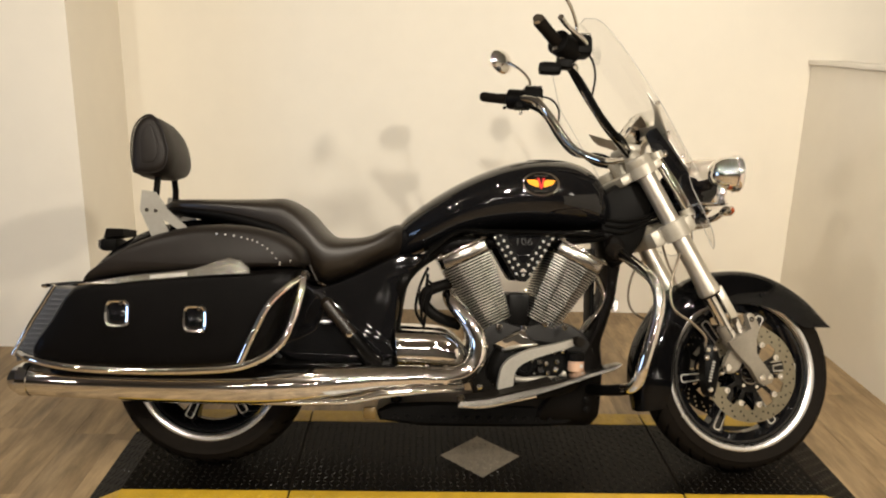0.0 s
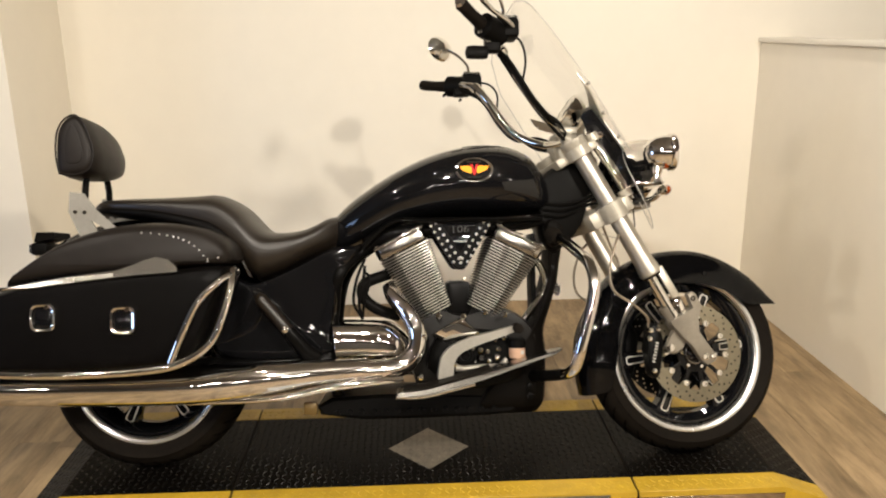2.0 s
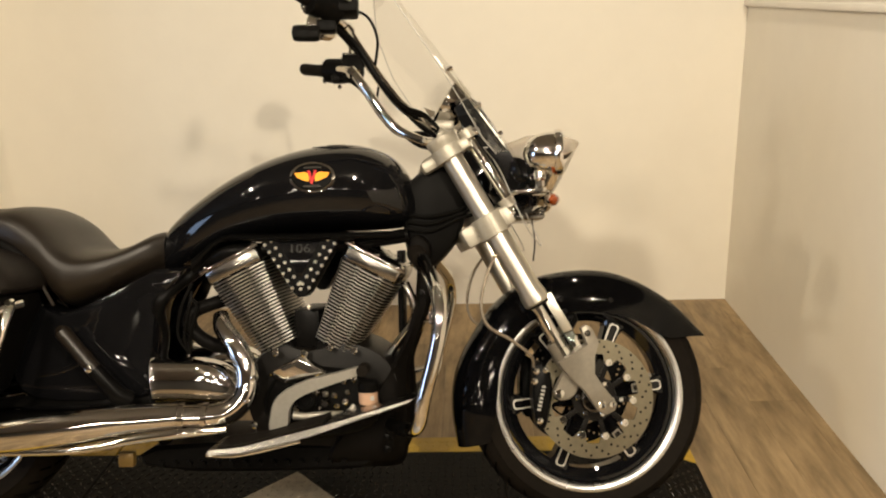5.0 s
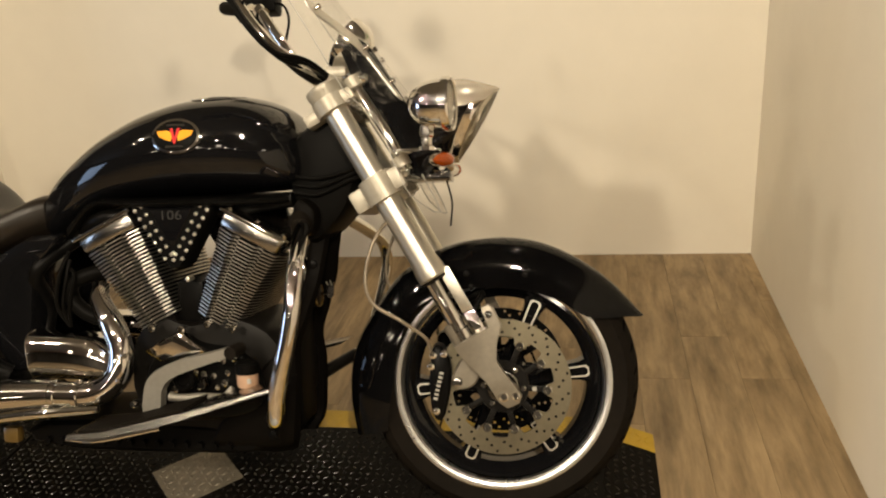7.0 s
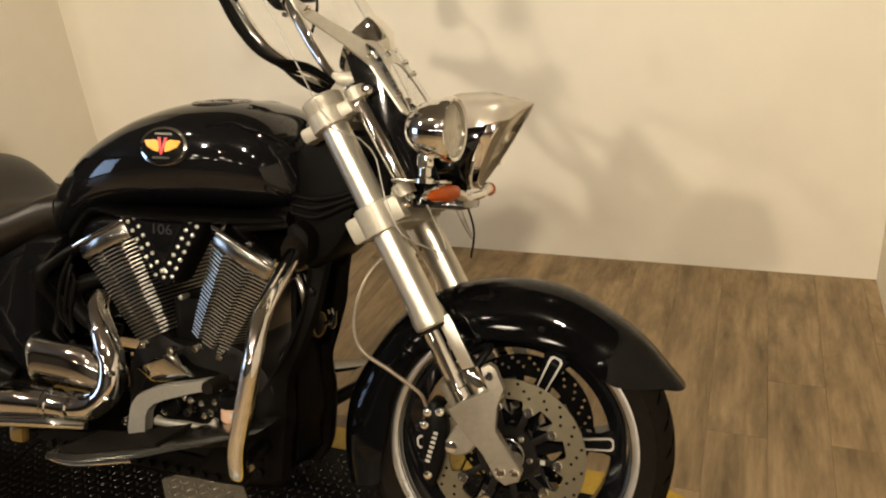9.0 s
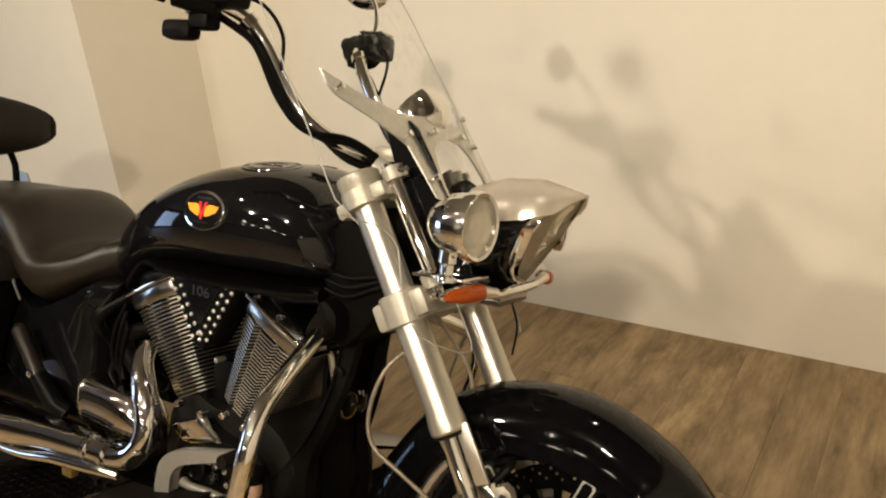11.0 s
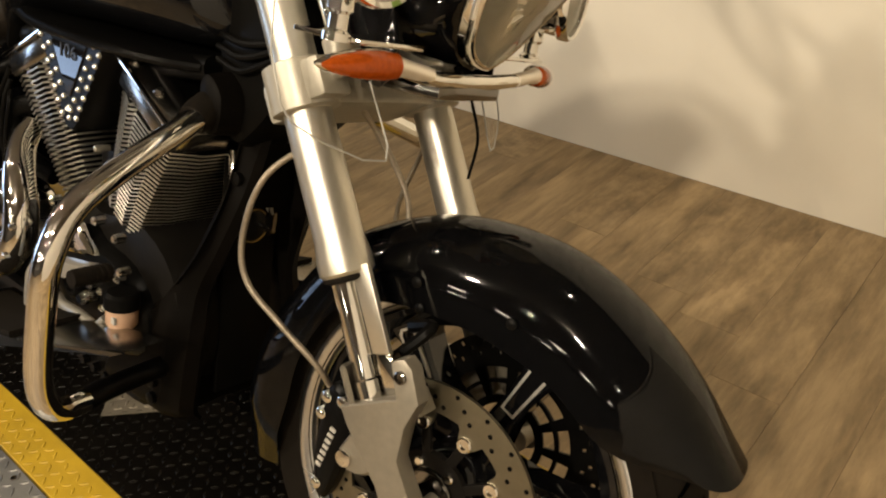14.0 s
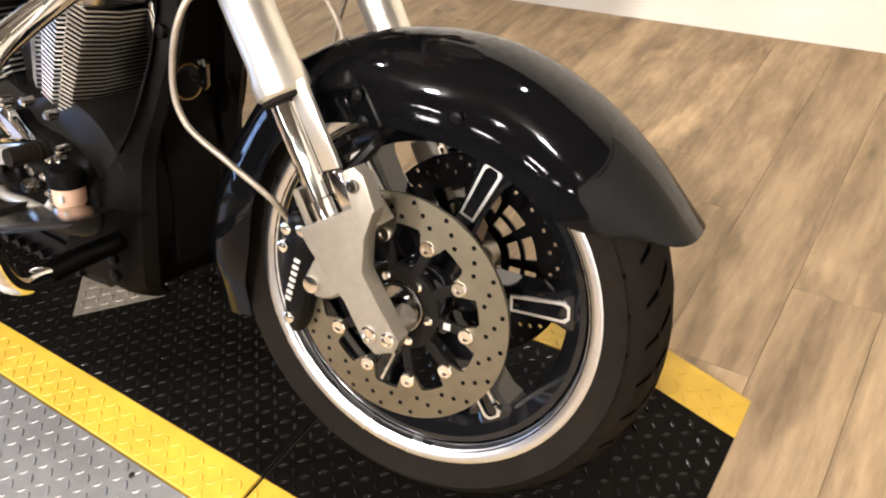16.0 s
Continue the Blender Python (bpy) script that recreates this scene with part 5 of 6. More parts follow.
# covers, pipes and controls on the right of the engine
for sg in (-1, 1):
    P("engine_cover", pillow([(-0.01, 0.30), (0.015, 0.385), (0.075, 0.425), (0.10, 0.435), (0.135, 0.415), (0.22, 0.40), (0.28, 0.345), (0.275, 0.275), (0.20, 0.24), (0.06, 0.235)], [(sg * 0.110, 0), (sg * 0.140, 0.002), (sg * 0.150, 0.012), (sg * 0.153, 0.03)], smooth=3), DARKMETAL, "black engine side cover")
P("chrome_cover", pillow([(0.005, 0.40), (0.085, 0.442), (0.10, 0.448), (0.125, 0.42), (0.155, 0.40), (0.10, 0.385), (0.045, 0.375)], [(-0.150, 0), (-0.160, 0.002), (-0.165, 0.010)], smooth=2), CHROME, "chrome peaked cover")
for px, pz, r in ((0.101, 0.452, 0.009), (0.028, 0.455, 0.009), (0.165, 0.465, 0.008), (0.225, 0.455, 0.008), (0.035, 0.270, 0.009), (-0.03, 0.275, 0.009), (0.24, 0.405, 0.008), (0.20, 0.33, 0.008), (0.15, 0.35, 0.008)):
    P("cover_bolt", lathe([(-0.150, r), (-0.166, r), (-0.169, r * 0.6)], 12, None, (px, 0, pz), "y"), CHROME, "chrome bolt head")
P("filler_knob", lathe([(-0.11, 0.005), (-0.130, 0.0065), (-0.135, 0.005), (-0.136, 0.002)], 16, None, (0.109, 0, 0.563), "y"), SATIN, "metal knob between the cylinders")
lever = P("brake_pedal", pillow([(0.020, 0.262), (0.024, 0.315), (0.034, 0.345), (0.062, 0.371), (0.118, 0.394), (0.190, 0.411), (0.250, 0.426), (0.252, 0.409), (0.200, 0.391), (0.138, 0.370), (0.092, 0.350), (0.068, 0.320), (0.060, 0.262)], [(-0.188, 0.003), (-0.191, 0), (-0.208, 0), (-0.212, 0.003)], smooth=2), PEDAL, "silver cast brake pedal arm")
knob = P("clutch_boss", lathe([(-0.150, 0.026), (-0.172, 0.026), (-0.176, 0.022), (-0.176, 0.016), (-0.170, 0.014), (-0.170, 0.002)], 28, None, (0.103, 0, 0.337), "y"), DARKMETAL, "round black boss behind the pedal")
P("line_fitting", tube([(0.150, -0.150, 0.330), (0.152, -0.178, 0.329), (0.152, -0.184, 0.329)], [0.012, 0.012, 0.008], 14), SMOKE, "dark line fitting")
P("pedal_rod", tube([(0.075, -0.182, 0.302), (0.10, -0.184, 0.300), (0.15, -0.184, 0.302), (0.205, -0.184, 0.304), (0.225, -0.18, 0.325)], [0.011, 0.0085, 0.010, 0.009, 0.006], 12, 24), PEDAL, "bright pedal push rod")
for px, pz, r in ((0.128, 0.352, 0.007), (0.172, 0.345, 0.007), (0.135, 0.315, 0.006), (0.178, 0.318, 0.007), (0.205, 0.352, 0.007), (0.222, 0.386, 0.008), (0.196, 0.379, 0.007), (0.075, 0.312, 0.008), (0.088, 0.362, 0.007)):
    P("case_bolt", lathe([(-0.148, r), (-0.160, r), (-0.163, r * 0.6), (-0.160, r * 0.4)], 10, None, (px, 0, pz), "y"), CHROME, "bright bolt head")
part("pedal_pad", tube([(0.255, -0.19, 0.418), (0.258, -0.25, 0.420)], [0.013, 0.013], 14), RUBBER, lever, "ribbed rubber pedal")
for k in range(6):
    part("pad_rib", tube([(0.2555, -0.195 - k * 0.009, 0.4185), (0.2557, -0.199 - k * 0.009, 0.4186)], 0.0145, 14), RUBBER, lever)
pot = P("fluid_reservoir", lathe([(0.326, 0.021), (0.331, 0.024), (0.357, 0.024)], 24, None, (0.259, -0.171, 0), "z"), FLUID, "amber brake fluid reservoir with a black cap")
part("cap", lathe([(0.357, 0.0265), (0.378, 0.0265), (0.383, 0.022)], 24, None, (0.259, -0.171, 0), "z"), PLASTIC, pot, "black screw cap")
part("pot_label", block(0.266, 0.276, -0.1935, -0.190, 0.338, 0.349, 0), PALE, pot)
P("down_pipe", tube([(0.345, -0.045, 0.615), (0.366, -0.055, 0.565), (0.366, -0.058, 0.520), (0.315, -0.045, 0.450), (0.258, -0.030, 0.372)], [0.011] * 5, 14, 30), CHROME, "chrome down pipe behind the front cylinder")
P("intake_hose", tube([(-0.09, -0.06, 0.59), (-0.14, -0.10, 0.577), (-0.192, -0.12, 0.555), (-0.197, -0.12, 0.515), (-0.155, -0.12, 0.478), (-0.09, -0.10, 0.455)], 0.018, 12, 30), PLASTIC, "black intake hose")
for k in range(3):
    P("wire_loom", tube([(-0.19, -0.13, 0.63 - 0.02 * k), (-0.215 + 0.02 * k, -0.14, 0.57), (-0.225 + 0.016 * k, -0.14, 0.50), (-0.20, -0.13, 0.45)], 0.0045, 8, 20), PLASTIC, "black wiring loom")
P("sump", pillow([(-0.33, 0.165), (-0.30, 0.215), (0.0, 0.22), (0.23, 0.205), (0.26, 0.165), (0.18, 0.150), (-0.2, 0.148)], [(-0.13, 0.01), (-0.12, 0), (0.12, 0), (0.13, 0.01)], smooth=2), DARKMETAL, "black lower frame rail and sump")
for k in range(14):
    P("sump_bolt", lathe([(0, 0.009), (-0.012, 0.008)], 8, None, (-0.28 + k * 0.036, -0.13, 0.172), "y"), DARKMETAL, "black bolt head")
P("stay_bracket", block(-0.378, -0.336, -0.170, -0.145, 0.172, 0.212, 0.010), GOLD, "yellowed reflector bracket")

# exhaust, right and left
for sg in (-1, 1):
    def e(x, y, z):
        return (x, sg * y, z)
    pipe = P("muffler", tube([e(-1.345, 0.245, 0.292), e(-1.34, 0.245, 0.292), e(-1.30, 0.245, 0.291), e(-1.0, 0.240, 0.284), e(-0.68, 0.232, 0.283), e(-0.48, 0.225, 0.293), e(-0.34, 0.215, 0.302), e(-0.20, 0.208, 0.308)], [0.036, 0.043, 0.046, 0.053, 0.057, 0.050, 0.040, 0.034], 32, 60), CHROME, "long chrome muffler")
    part("muffler_tip", tube([e(-1.349, 0.245, 0.292), e(-1.343, 0.245, 0.292), e(-1.315, 0.245, 0.292), e(-1.312, 0.245, 0.292)], [0.036, 0.047, 0.0485, 0.044], 32), CHROME, pipe, "chrome muffler tip")
    # black disc on the closed tip stands for the dark inside of the pipe
    part("bore_shade_disc", tube([e(-1.351, 0.245, 0.292), e(-1.3495, 0.245, 0.292)], 0.031, 24), RUBBER, pipe)
    part("lower_strip", tube([e(-0.70, 0.245, 0.232), e(-0.45, 0.245, 0.238), e(-0.30, 0.24, 0.262), e(-0.18, 0.235, 0.275), e(-0.08, 0.225, 0.280)], [0.006, 0.010, 0.012, 0.012, 0.008], 12, 40), CHROME, pipe, "chrome lower guard strip")
    head_pipe = P("exhaust_header", tube([e(-0.22, 0.208, 0.307), e(-0.14, 0.203, 0.306), e(-0.08, 0.198, 0.318), e(-0.042, 0.192, 0.358), e(-0.038, 0.185, 0.415), e(-0.065, 0.175, 0.470), e(-0.105, 0.150, 0.515), e(-0.12, 0.12, 0.545)], [0.032, 0.031, 0.030, 0.029, 0.028, 0.027, 0.024, 0.020], 22, 60), CHROME, "chrome exhaust header bend")
    for q in ((-0.19, 0.2065, 0.307), (-0.135, 0.203, 0.306)):
        part("pipe_clamp", tube([e(q[0] - 0.006, q[1], q[2]), e(q[0] + 0.006, q[1], q[2])], 0.036, 24), CHROME, head_pipe)
    for q in ((-0.055, 0.190, 0.45), (-0.018, 0.205, 0.40), (-0.030, 0.212, 0.345), (-0.075, 0.19, 0.48)):
        part("shield_bolt", lathe([(sg * 0, 0.007), (sg * 0.008, 0.006), (sg * 0.010, 0.003)], 10, None, (q[0], sg * q[1], q[2]), "y"), CHROME, head_pipe)
    bm = bmesh.new()
    rings = []
    for x, r, zc in glide([(-0.284, 0.054, 0.386), (-0.280, 0.059, 0.386), (-0.274, 0.056, 0.386), (-0.22, 0.0555, 0.385), (-0.16, 0.055, 0.383), (-0.115, 0.050, 0.377), (-0.085, 0.038, 0.366), (-0.066, 0.022, 0.355), (-0.060, 0.008, 0.350)], 30):
        rings.append([(x - 0.16 * (zc - 0.386) + 0.14 * r * math.sin(2 * math.pi * k / 32) * -1.0, sg * (0.132 + r * math.copysign(abs(math.cos(2 * math.pi * k / 32)) ** 0.55, math.cos(2 * math.pi * k / 32))), zc + r * math.copysign(abs(math.sin(2 * math.pi * k / 32)) ** 0.7, math.sin(2 * math.pi * k / 32))) for k in range(32)])
    skin(bm, rings)
    P("pivot_cover", bm, CHROME, "bullet-shaped chrome pivot cover")
    # floorboard
    bm = pillow([(-0.10, 0.236), (-0.02, 0.238), (0.14, 0.282), (0.365, 0.344), (0.384, 0.356), (0.20, 0.312), (-0.02, 0.258), (-0.10, 0.250)], [(sg * 0.175, 0), (sg * 0.31, 0), (sg * 0.318, 0.004)])
    for v in bm.verts:
        v.co.y = sg * (0.175 + (abs(v.co.y) - 0.175) * float(np.interp(v.co.x, [0.15, 0.38], [1, 0.45])))
    board = P("floorboard", bm, BLACKCHROME, "dark footboard")
    part("board_mat", pillow([(-0.08, 0.252), (-0.02, 0.2555), (0.17, 0.305), (0.17, 0.312), (-0.02, 0.2625), (-0.08, 0.257)], [(sg * 0.19, 0), (sg * 0.30, 0)]), RUBBER, board, "ribbed rubber mat")
    part("board_trim", tube([e(-0.10, 0.312, 0.242), e(-0.02, 0.318, 0.243), e(0.12, 0.312, 0.272)], 0.005, 8, 14), CHROME, board, "chrome board edge")
    # front crash bar
    cb = P("crash_bar", tube([e(0.385, 0.125, 0.690), e(0.405, 0.18, 0.672), e(0.432, 0.29, 0.628), e(0.446, 0.345, 0.596), e(0.450, 0.372, 0.545), e(0.438, 0.375, 0.480), e(0.410, 0.368, 0.375), e(0.399, 0.354, 0.325), e(0.386, 0.328, 0.300), e(0.372, 0.290, 0.290)], 0.0165, 20, 80), CHROME, "chrome front crash bar")
    part("bar_foot", tube([e(0.374, 0.296, 0.291), e(0.345, 0.24, 0.280), e(0.31, 0.13, 0.265)], [0.0168, 0.0165, 0.0165], 16, 14), DARKMETAL, cb, "black lower bar mount")
    part("bar_boot", tube([e(0.382, 0.115, 0.694), e(0.388, 0.14, 0.685), e(0.393, 0.155, 0.680)], [0.026, 0.024, 0.020], 16), RUBBER, cb, "black bar boot")

# ---- seat and backrest ----
SEATROWS = [(-1.015, 0.818, 0.790, 0.050), (-0.98, 0.829, 0.785, 0.090), (-0.90, 0.832, 0.772, 0.128), (-0.80, 0.833, 0.752, 0.152), (-0.70, 0.836, 0.715, 0.170), (-0.630, 0.837, 0.675, 0.182), (-0.565, 0.802, 0.612, 0.190), (-0.515, 0.748, 0.570, 0.192), (-0.478, 0.722, 0.574, 0.190), (-0.415, 0.720, 0.600, 0.182), (-0.36, 0.732, 0.628, 0.160), (-0.305, 0.760, 0.650, 0.128), (-0.272, 0.766, 0.668, 0.098)]
seat = P("seat", hull(SEATROWS, 64, 40, 2.6, 0.62), SEAT, "black vinyl two-up touring seat")
part("seat_skirt", hull([(x, zb + 0.60 * (zt - zb), zb - 0.004, w + 0.004) for x, zt, zb, w in SEATROWS[:7]], 40, 40, 2.6, 0.5), BAG, seat, "black vinyl lower skirt of the passenger seat")
part("seat_piping", tube([(-0.655, -0.150, 0.795), (-0.610, -0.168, 0.762), (-0.565, -0.176, 0.705), (-0.545, -0.190, 0.64), (-0.52, -0.186, 0.585)], 0.004, 8, 30), SEAT, seat, "stitched seam")
part("seat_piping", tube([(-0.655, 0.150, 0.795), (-0.610, 0.168, 0.762), (-0.565, 0.176, 0.705), (-0.545, 0.190, 0.64), (-0.52, 0.186, 0.585)], 0.004, 8, 30), SEAT, seat, "stitched seam")
PAD = [(-1.072, 0.898), (-1.082, 0.955), (-1.078, 1.020), (-1.058, 1.058), (-1.030, 1.072), (-1.005, 1.055), (-0.982, 1.005), (-0.972, 0.955), (-0.985, 0.912), (-1.025, 0.896)]
rest = P("backrest", pillow(PAD, [(-0.178, 0.030), (-0.177, 0.018), (-0.173, 0.007), (-0.164, 0.001), (-0.10, -0.003), (0.0, -0.003), (0.06, 0.004), (0.11, 0.013), (0.155, 0.025), (0.190, 0.039), (0.212, 0.054), (0.218, 0.064)], smooth=3), LID, "black vinyl passenger backrest pad", sharp=60)
part("pad_side", pillow(PAD, [(-0.1775, 0.030), (-0.1800, 0.031), (-0.1815, 0.036)], smooth=3), LID, rest, "smooth black end panel")
part("pad_piping", tube([(x * 0.985 - 0.0154, -0.1735, z * 0.985 + 0.0147) for x, z in PAD + PAD[:1]], 0.0028, 8, 50), LID, rest, "stitched edge seam")
part("pad_back", block(-1.085, -1.070, -0.10, 0.10, 0.915, 1.04, 0.006, m=None), PLASTIC, rest, "black plastic back shell")
for y in (-0.125, 0.125):
    br2 = P("backrest_bracket", pillow([(-1.062, 0.850), (-1.020, 0.845), (-0.985, 0.795), (-0.910, 0.728), (-0.925, 0.715), (-1.0, 0.765), (-0.968, 0.708), (-1.025, 0.700), (-1.066, 0.790)], [(y - 0.003, 0), (y + 0.003, 0)]), PEDAL, "polished steel backrest bracket")
    for q in ((-1.045, 0.790), (-1.018, 0.788)):
        part("bracket_bolt", lathe([(-0.006, 0.006), (-0.002, 0.007), (0.002, 0.007), (0.006, 0.006)], 10, None, (q[0], y, q[1]), "y"), CHROME, br2)
    part("pad_stay", tube([(-1.03, y * 0.8, 0.80), (-1.028, y * 0.75, 0.87), (-1.03, y * 0.6, 0.92)], 0.010, 10), PLASTIC, br2, "black stay")

# ---- rear mudguard ----
RR = [(-0.62, 0.60), (-0.75, 0.735), (-0.90, 0.770), (-1.05, 0.742), (-1.17, 0.675), (-1.25, 0.590), (-1.30, 0.510)]
RE = [(-0.60, 0.50), (-0.72, 0.60), (-0.88, 0.650), (-1.02, 0.630), (-1.13, 0.575), (-1.20, 0.500), (-1.25, 0.440)]
P("rear_fender", guard(RR, RE, 0.112, 36), PAINT, "gloss black rear mudguard")
tail = P("tail_bracket", block(-1.215, -1.165, -0.050, 0.050, 0.665, 0.705, 0.010), PLASTIC, "dark tail lamp bracket")
part("tail_plate", pillow([(-1.200, 0.705), (-1.140, 0.715), (-1.140, 0.735), (-1.192, 0.735)], [(-0.06, 0), (0.06, 0)]), COWL, tail)
part("tail_lens", block(-1.224, -1.216, -0.040, 0.040, 0.672, 0.700, 0.003), SMOKE, tail, "dark tail lens")
for sg in (-1, 1):
    rod = P("rear_signal_stalk", tube([(-1.19, sg * 0.13, 0.565), (-1.26, sg * 0.15, 0.562), (-1.325, sg * 0.16, 0.557)], [0.009, 0.008, 0.006], 10), PAINT, "slim black rear signal stalk")
    part("stalk_tip", tube([(-1.322, sg * 0.16, 0.557), (-1.336, sg * 0.162, 0.556)], [0.0075, 0.005], 10), CHROME, rod)

# ---- saddlebags ----
BODY = [(-1.168, 0.560), (-1.225, 0.468), (-1.275, 0.385), (-1.245, 0.352), (-1.12, 0.340), (-0.95, 0.336), (-0.76, 0.346), (-0.66, 0.368), (-0.62, 0.43), (-0.585, 0.52), (-0.556, 0.618), (-0.70, 0.612), (-0.90, 0.600), (-1.08, 0.582)]
COVER = [(-1.150, 0.570), (-1.06, 0.588), (-0.88, 0.606), (-0.70, 0.618), (-0.553, 0.624), (-0.545, 0.665), (-0.575, 0.700), (-0.640, 0.728), (-0.760, 0.742), (-0.900, 0.726), (-1.020, 0.680), (-1.100, 0.622)]
RIVETS = [(-0.775, 0.712), (-0.731, 0.708), (-0.695, 0.701), (-0.67, 0.694), (-0.644, 0.68), (-0.62, 0.66), (-0.601, 0.631)]
for sg in (-1, 1):
    bag = P("saddlebag", pillow(BODY, [(sg * 0.165, 0.03), (sg * 0.172, 0.006), (sg * 0.185, 0), (sg * 0.315, 0.0), (sg * 0.345, 0.006), (sg * 0.358, 0.018), (sg * 0.363, 0.045)], smooth=3), BAG, "black hard saddlebag with chrome latches")
    lid = part("lid", pillow(COVER, [(sg * 0.165, 0.02), (sg * 0.172, 0.004), (sg * 0.19, 0), (sg * 0.30, 0.0), (sg * 0.335, 0.006), (sg * 0.355, 0.018), (sg * 0.362, 0.034)], smooth=3), LID, bag, "dark vinyl-covered lid")
    part("lid_spear", pillow([(-1.145, 0.566), (-1.10, 0.574), (-0.974, 0.596), (-0.837, 0.613), (-0.790, 0.630), (-0.768, 0.640), (-0.738, 0.647), (-0.705, 0.639), (-0.686, 0.621), (-0.681, 0.605), (-0.78, 0.599), (-0.90, 0.587), (-1.05, 0.570)], [(sg * 0.350, 0), (sg * 0.3655, 0), (sg * 0.368, 0.003)]), SPEAR, bag, "chrome spear trim")
    part("spear_print", pillow([(-0.950, 0.5855), (-0.850, 0.5955), (-0.850, 0.6055), (-0.950, 0.5955)], [(sg * 0.367, 0), (sg * 0.3692, 0)]), PALE, bag, "pale lettering bar")
    for cx, cz in ((-1.036, 0.490), (-0.826, 0.478)):
        ringm = Matrix.Translation((cx, sg * 0.365, cz))
        bm = bmesh.new()
        def rr(a, b, y):
            out = []
            for k in range(28):
                t = 2 * math.pi * k / 28
                c, s = math.cos(t), math.sin(t)
                out.append((a * (abs(c) ** 0.55) * (1 if c > 0 else -1), y, b * (abs(s) ** 0.55) * (1 if s > 0 else -1)))
            return out
        skin(bm, [rr(0.034, 0.038, -sg * 0.006), rr(0.034, 0.038, sg * 0.006), rr(0.031, 0.035, sg * 0.010), rr(0.0265, 0.0305, sg * 0.008), rr(0.0255, 0.0295, -sg * 0.004)], True, False)
        bm.transform(ringm)
        part("latch_ring", bm, CHROME, bag, "chrome latch surround")
        bm = bmesh.new()
        skin(bm, [rr(0.026, 0.030, -sg * 0.004), rr(0.026, 0.030, sg * 0.001), rr(0.018, 0.02, sg * 0.004)])
        bm.transform(ringm)
        part("latch", bm, PAINT, bag, "black latch button")
        bm = lathe([(0, 0.007), (sg * 0.006, 0.005)], 12, None, (0.012, sg * 0.006, 0.028), "y")
        bm.transform(ringm)
        part("latch_lock", bm, CHROME, bag)
    arc = glide(RIVETS, 12) + [np.array((-0.600, 0.637)), np.array((-0.572, 0.641))]
    for x, z in arc:
        part("rivet", lathe([(sg * -0.025, 0.0029), (sg * 0.002, 0.0029), (sg * 0.0040, 0.0020), (sg * 0.0046, 0.0006)], 8, None, (x, sg * 0.3595, z), "y"), STUD, lid, "chrome rivet")
    # tail lamp strip down the bag's rear edge
    bm = pillow([(-1.235, 0.560), (-1.345, 0.368), (-1.318, 0.352), (-1.268, 0.37), (-1.225, 0.452), (-1.172, 0.548)], [(sg * 0.19, 0.004), (sg * 0.20, 0), (sg * 0.285, 0), (sg * 0.297, 0.006)], smooth=2)
    tl = P("bag_tail_lamp", bm, STRIP, "dark ribbed lamp strip behind the saddlebag")
    for k in range(14):
        u = k / 13
        x, z = -1.232 - 0.100 * u, 0.548 - 0.180 * u
        part("lamp_rib", block(x - 0.004, x + 0.05, sg * 0.2 if sg > 0 else -0.301, 0.301 if sg > 0 else -0.2, z - 0.0035, z + 0.0035, 0.001), STRIP, tl)
    part("lamp_trim", tube([(-1.238, sg * 0.296, 0.562), (-1.30, sg * 0.296, 0.455), (-1.348, sg * 0.293, 0.366)], 0.007, 10, 12), CHROME, tl, "chrome lamp edge")
    # chrome guard rails round the bag
    g1 = P("bag_guard", tube([(-0.535, sg * 0.30, 0.600), (-0.548, sg * 0.345, 0.592), (-0.575, sg * 0.37, 0.572), (-0.625, sg * 0.38, 0.520), (-0.668, sg * 0.38, 0.435), (-0.700, sg * 0.375, 0.362)], 0.010, 14, 40), CHROME, "chrome tubular bag guard")
    part("guard_loop", tube([(-0.536, sg * 0.335, 0.602), (-0.540, sg * 0.36, 0.56), (-0.560, sg * 0.375, 0.48), (-0.590, sg * 0.38, 0.415), (-0.650, sg * 0.38, 0.370), (-0.74, sg * 0.378, 0.345), (-0.95, sg * 0.375, 0.336), (-1.15, sg * 0.365, 0.342), (-1.27, sg * 0.345, 0.360), (-1.325, sg * 0.30, 0.372)], 0.0105, 14, 70), CHROME, g1, "chrome lower rail")
    part("guard_bolt", lathe([(sg * 0, 0.010), (sg * 0.012, 0.008)], 10, None, (-0.535, sg * 0.34, 0.606), "y"), CHROME, g1)
    # passenger footboard, folded up
    pf = P("passenger_peg", tube([(-0.495, sg * 0.20, 0.528), (-0.49, sg * 0.205, 0.522), (-0.41, sg * 0.205, 0.425)], [0.013, 0.019, 0.018], 12), SEAT, "folded dark passenger footpeg")
    part("peg_mount", tube([(-0.412, sg * 0.205, 0.428), (-0.36, sg * 0.195, 0.362), (-0.335, sg * 0.18, 0.345)], [0.020, 0.024, 0.022], 14), DARKMETAL, pf, "black peg mount")
    part("peg_bolt", lathe([(sg * 0.205, 0.011), (sg * 0.226, 0.010), (sg * 0.229, 0.005)], 12, None, (-0.418, 0, 0.432), "y"), CHROME, pf)

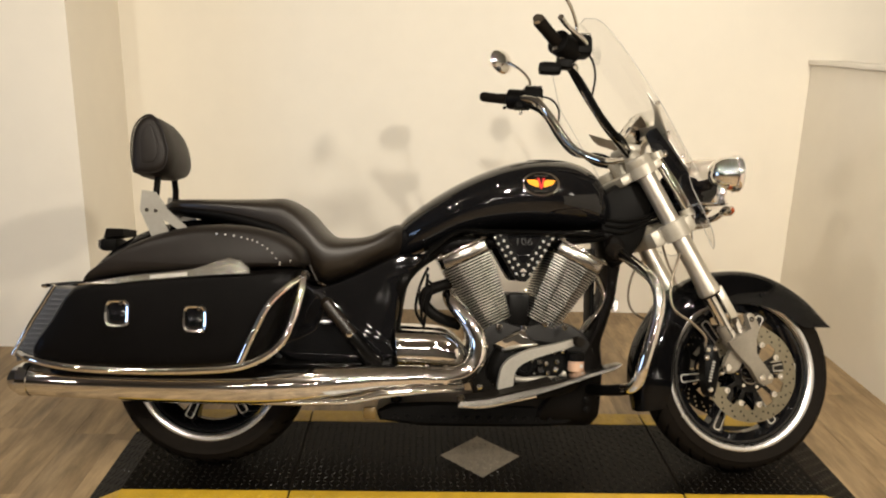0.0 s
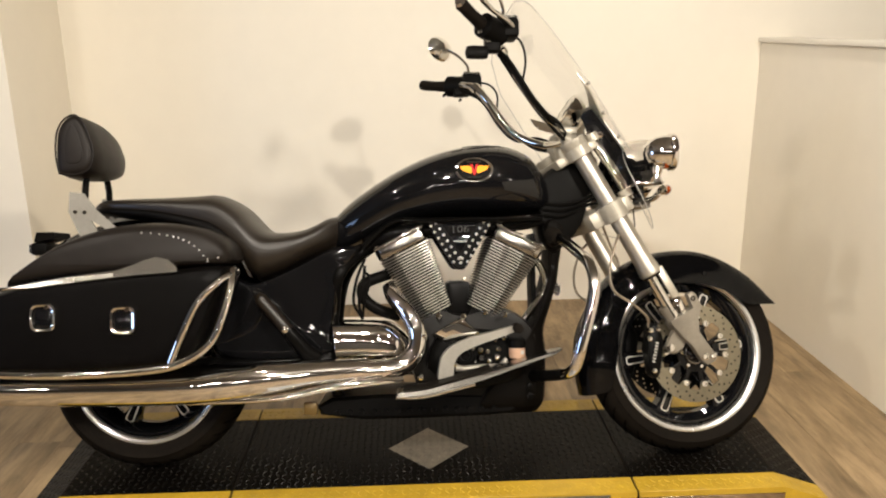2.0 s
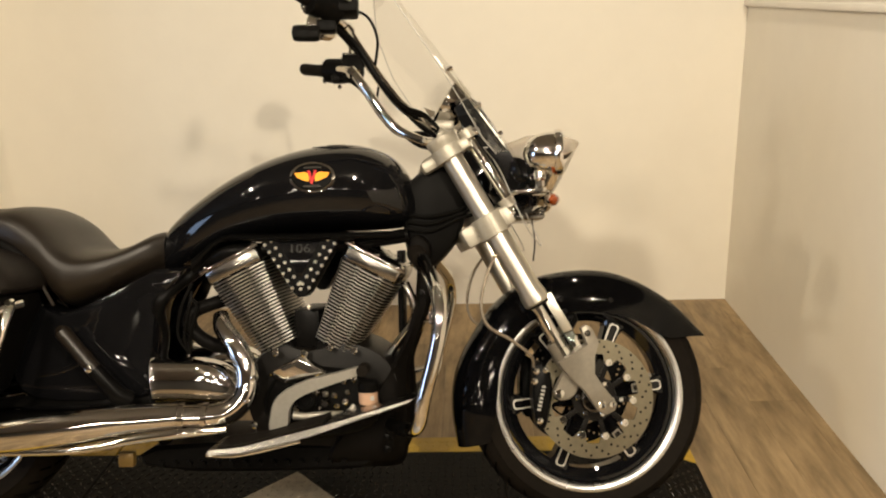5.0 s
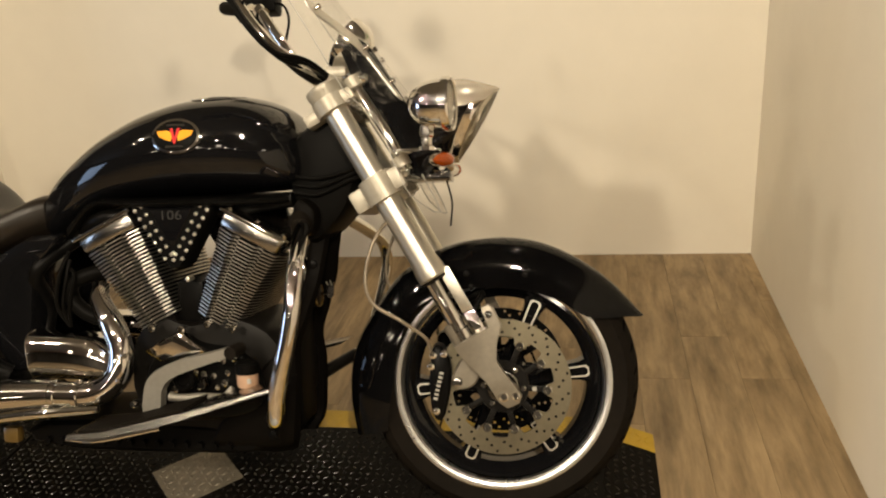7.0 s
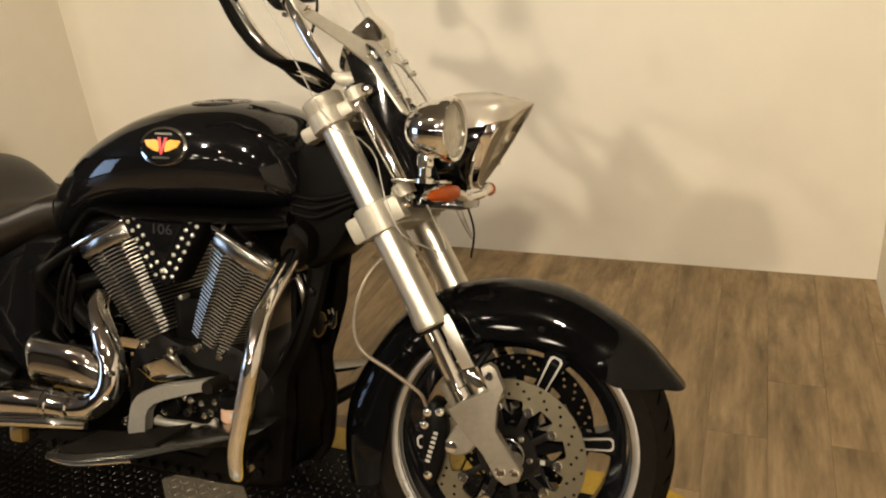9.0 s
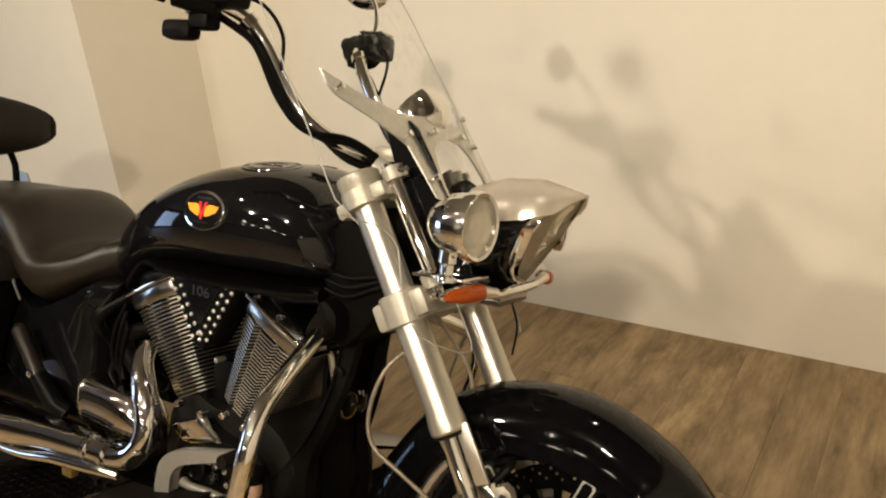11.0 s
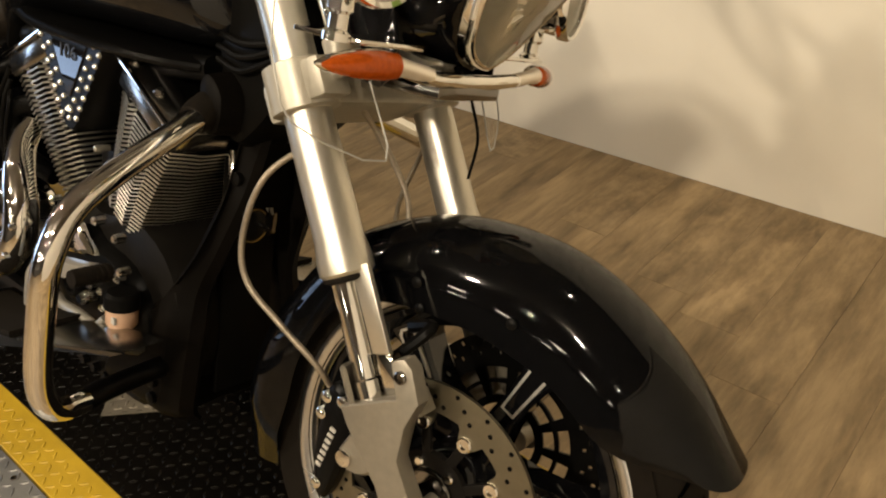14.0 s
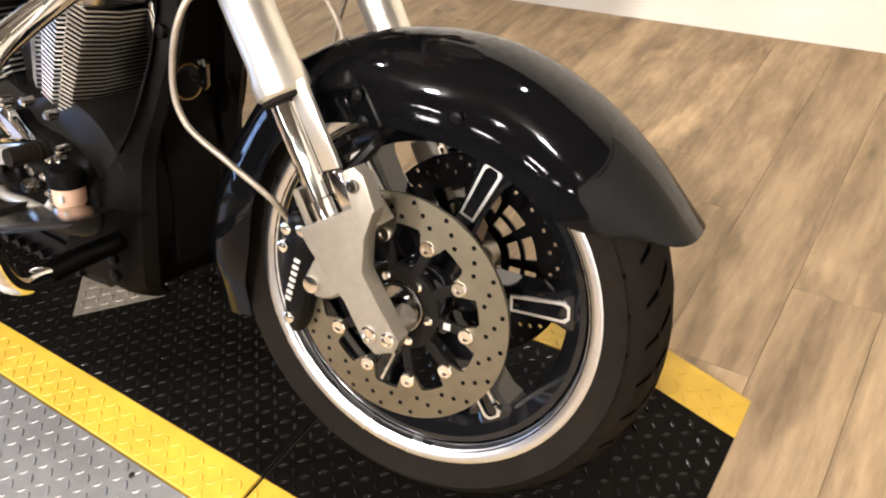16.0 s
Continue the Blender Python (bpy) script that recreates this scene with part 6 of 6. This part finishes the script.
# ---- floor planks, laid towards the back wall ----
PW, PL = 0.152, 1.22
mesh_plank = bpy.data.meshes.new("plank")
bm = block(0, PW - 0.0006, 0, PL - 0.0006, -0.0045, 0.0, 0.0005, seg=1)
bm.to_mesh(mesh_plank)
bm.free()
mesh_plank.materials.append(WOOD)
rng = random.Random(4)
xx = -7.2
while xx < 7.1:
    yy = -9.4 + rng.random() * PL - PL
    while yy < BACK:
        y0, y1 = max(yy, -9.6), min(yy + PL, BACK)
        if y1 - y0 > 0.03 and not (xx + PW < LEFT and y0 > 0.99):
            pl = new("plank", mesh_plank)
            pl.parent = floor
            pl.location = (xx, y0, 0)
            pl.scale = (1, (y1 - y0) / PL, 1)
        yy += PL
    xx += PW
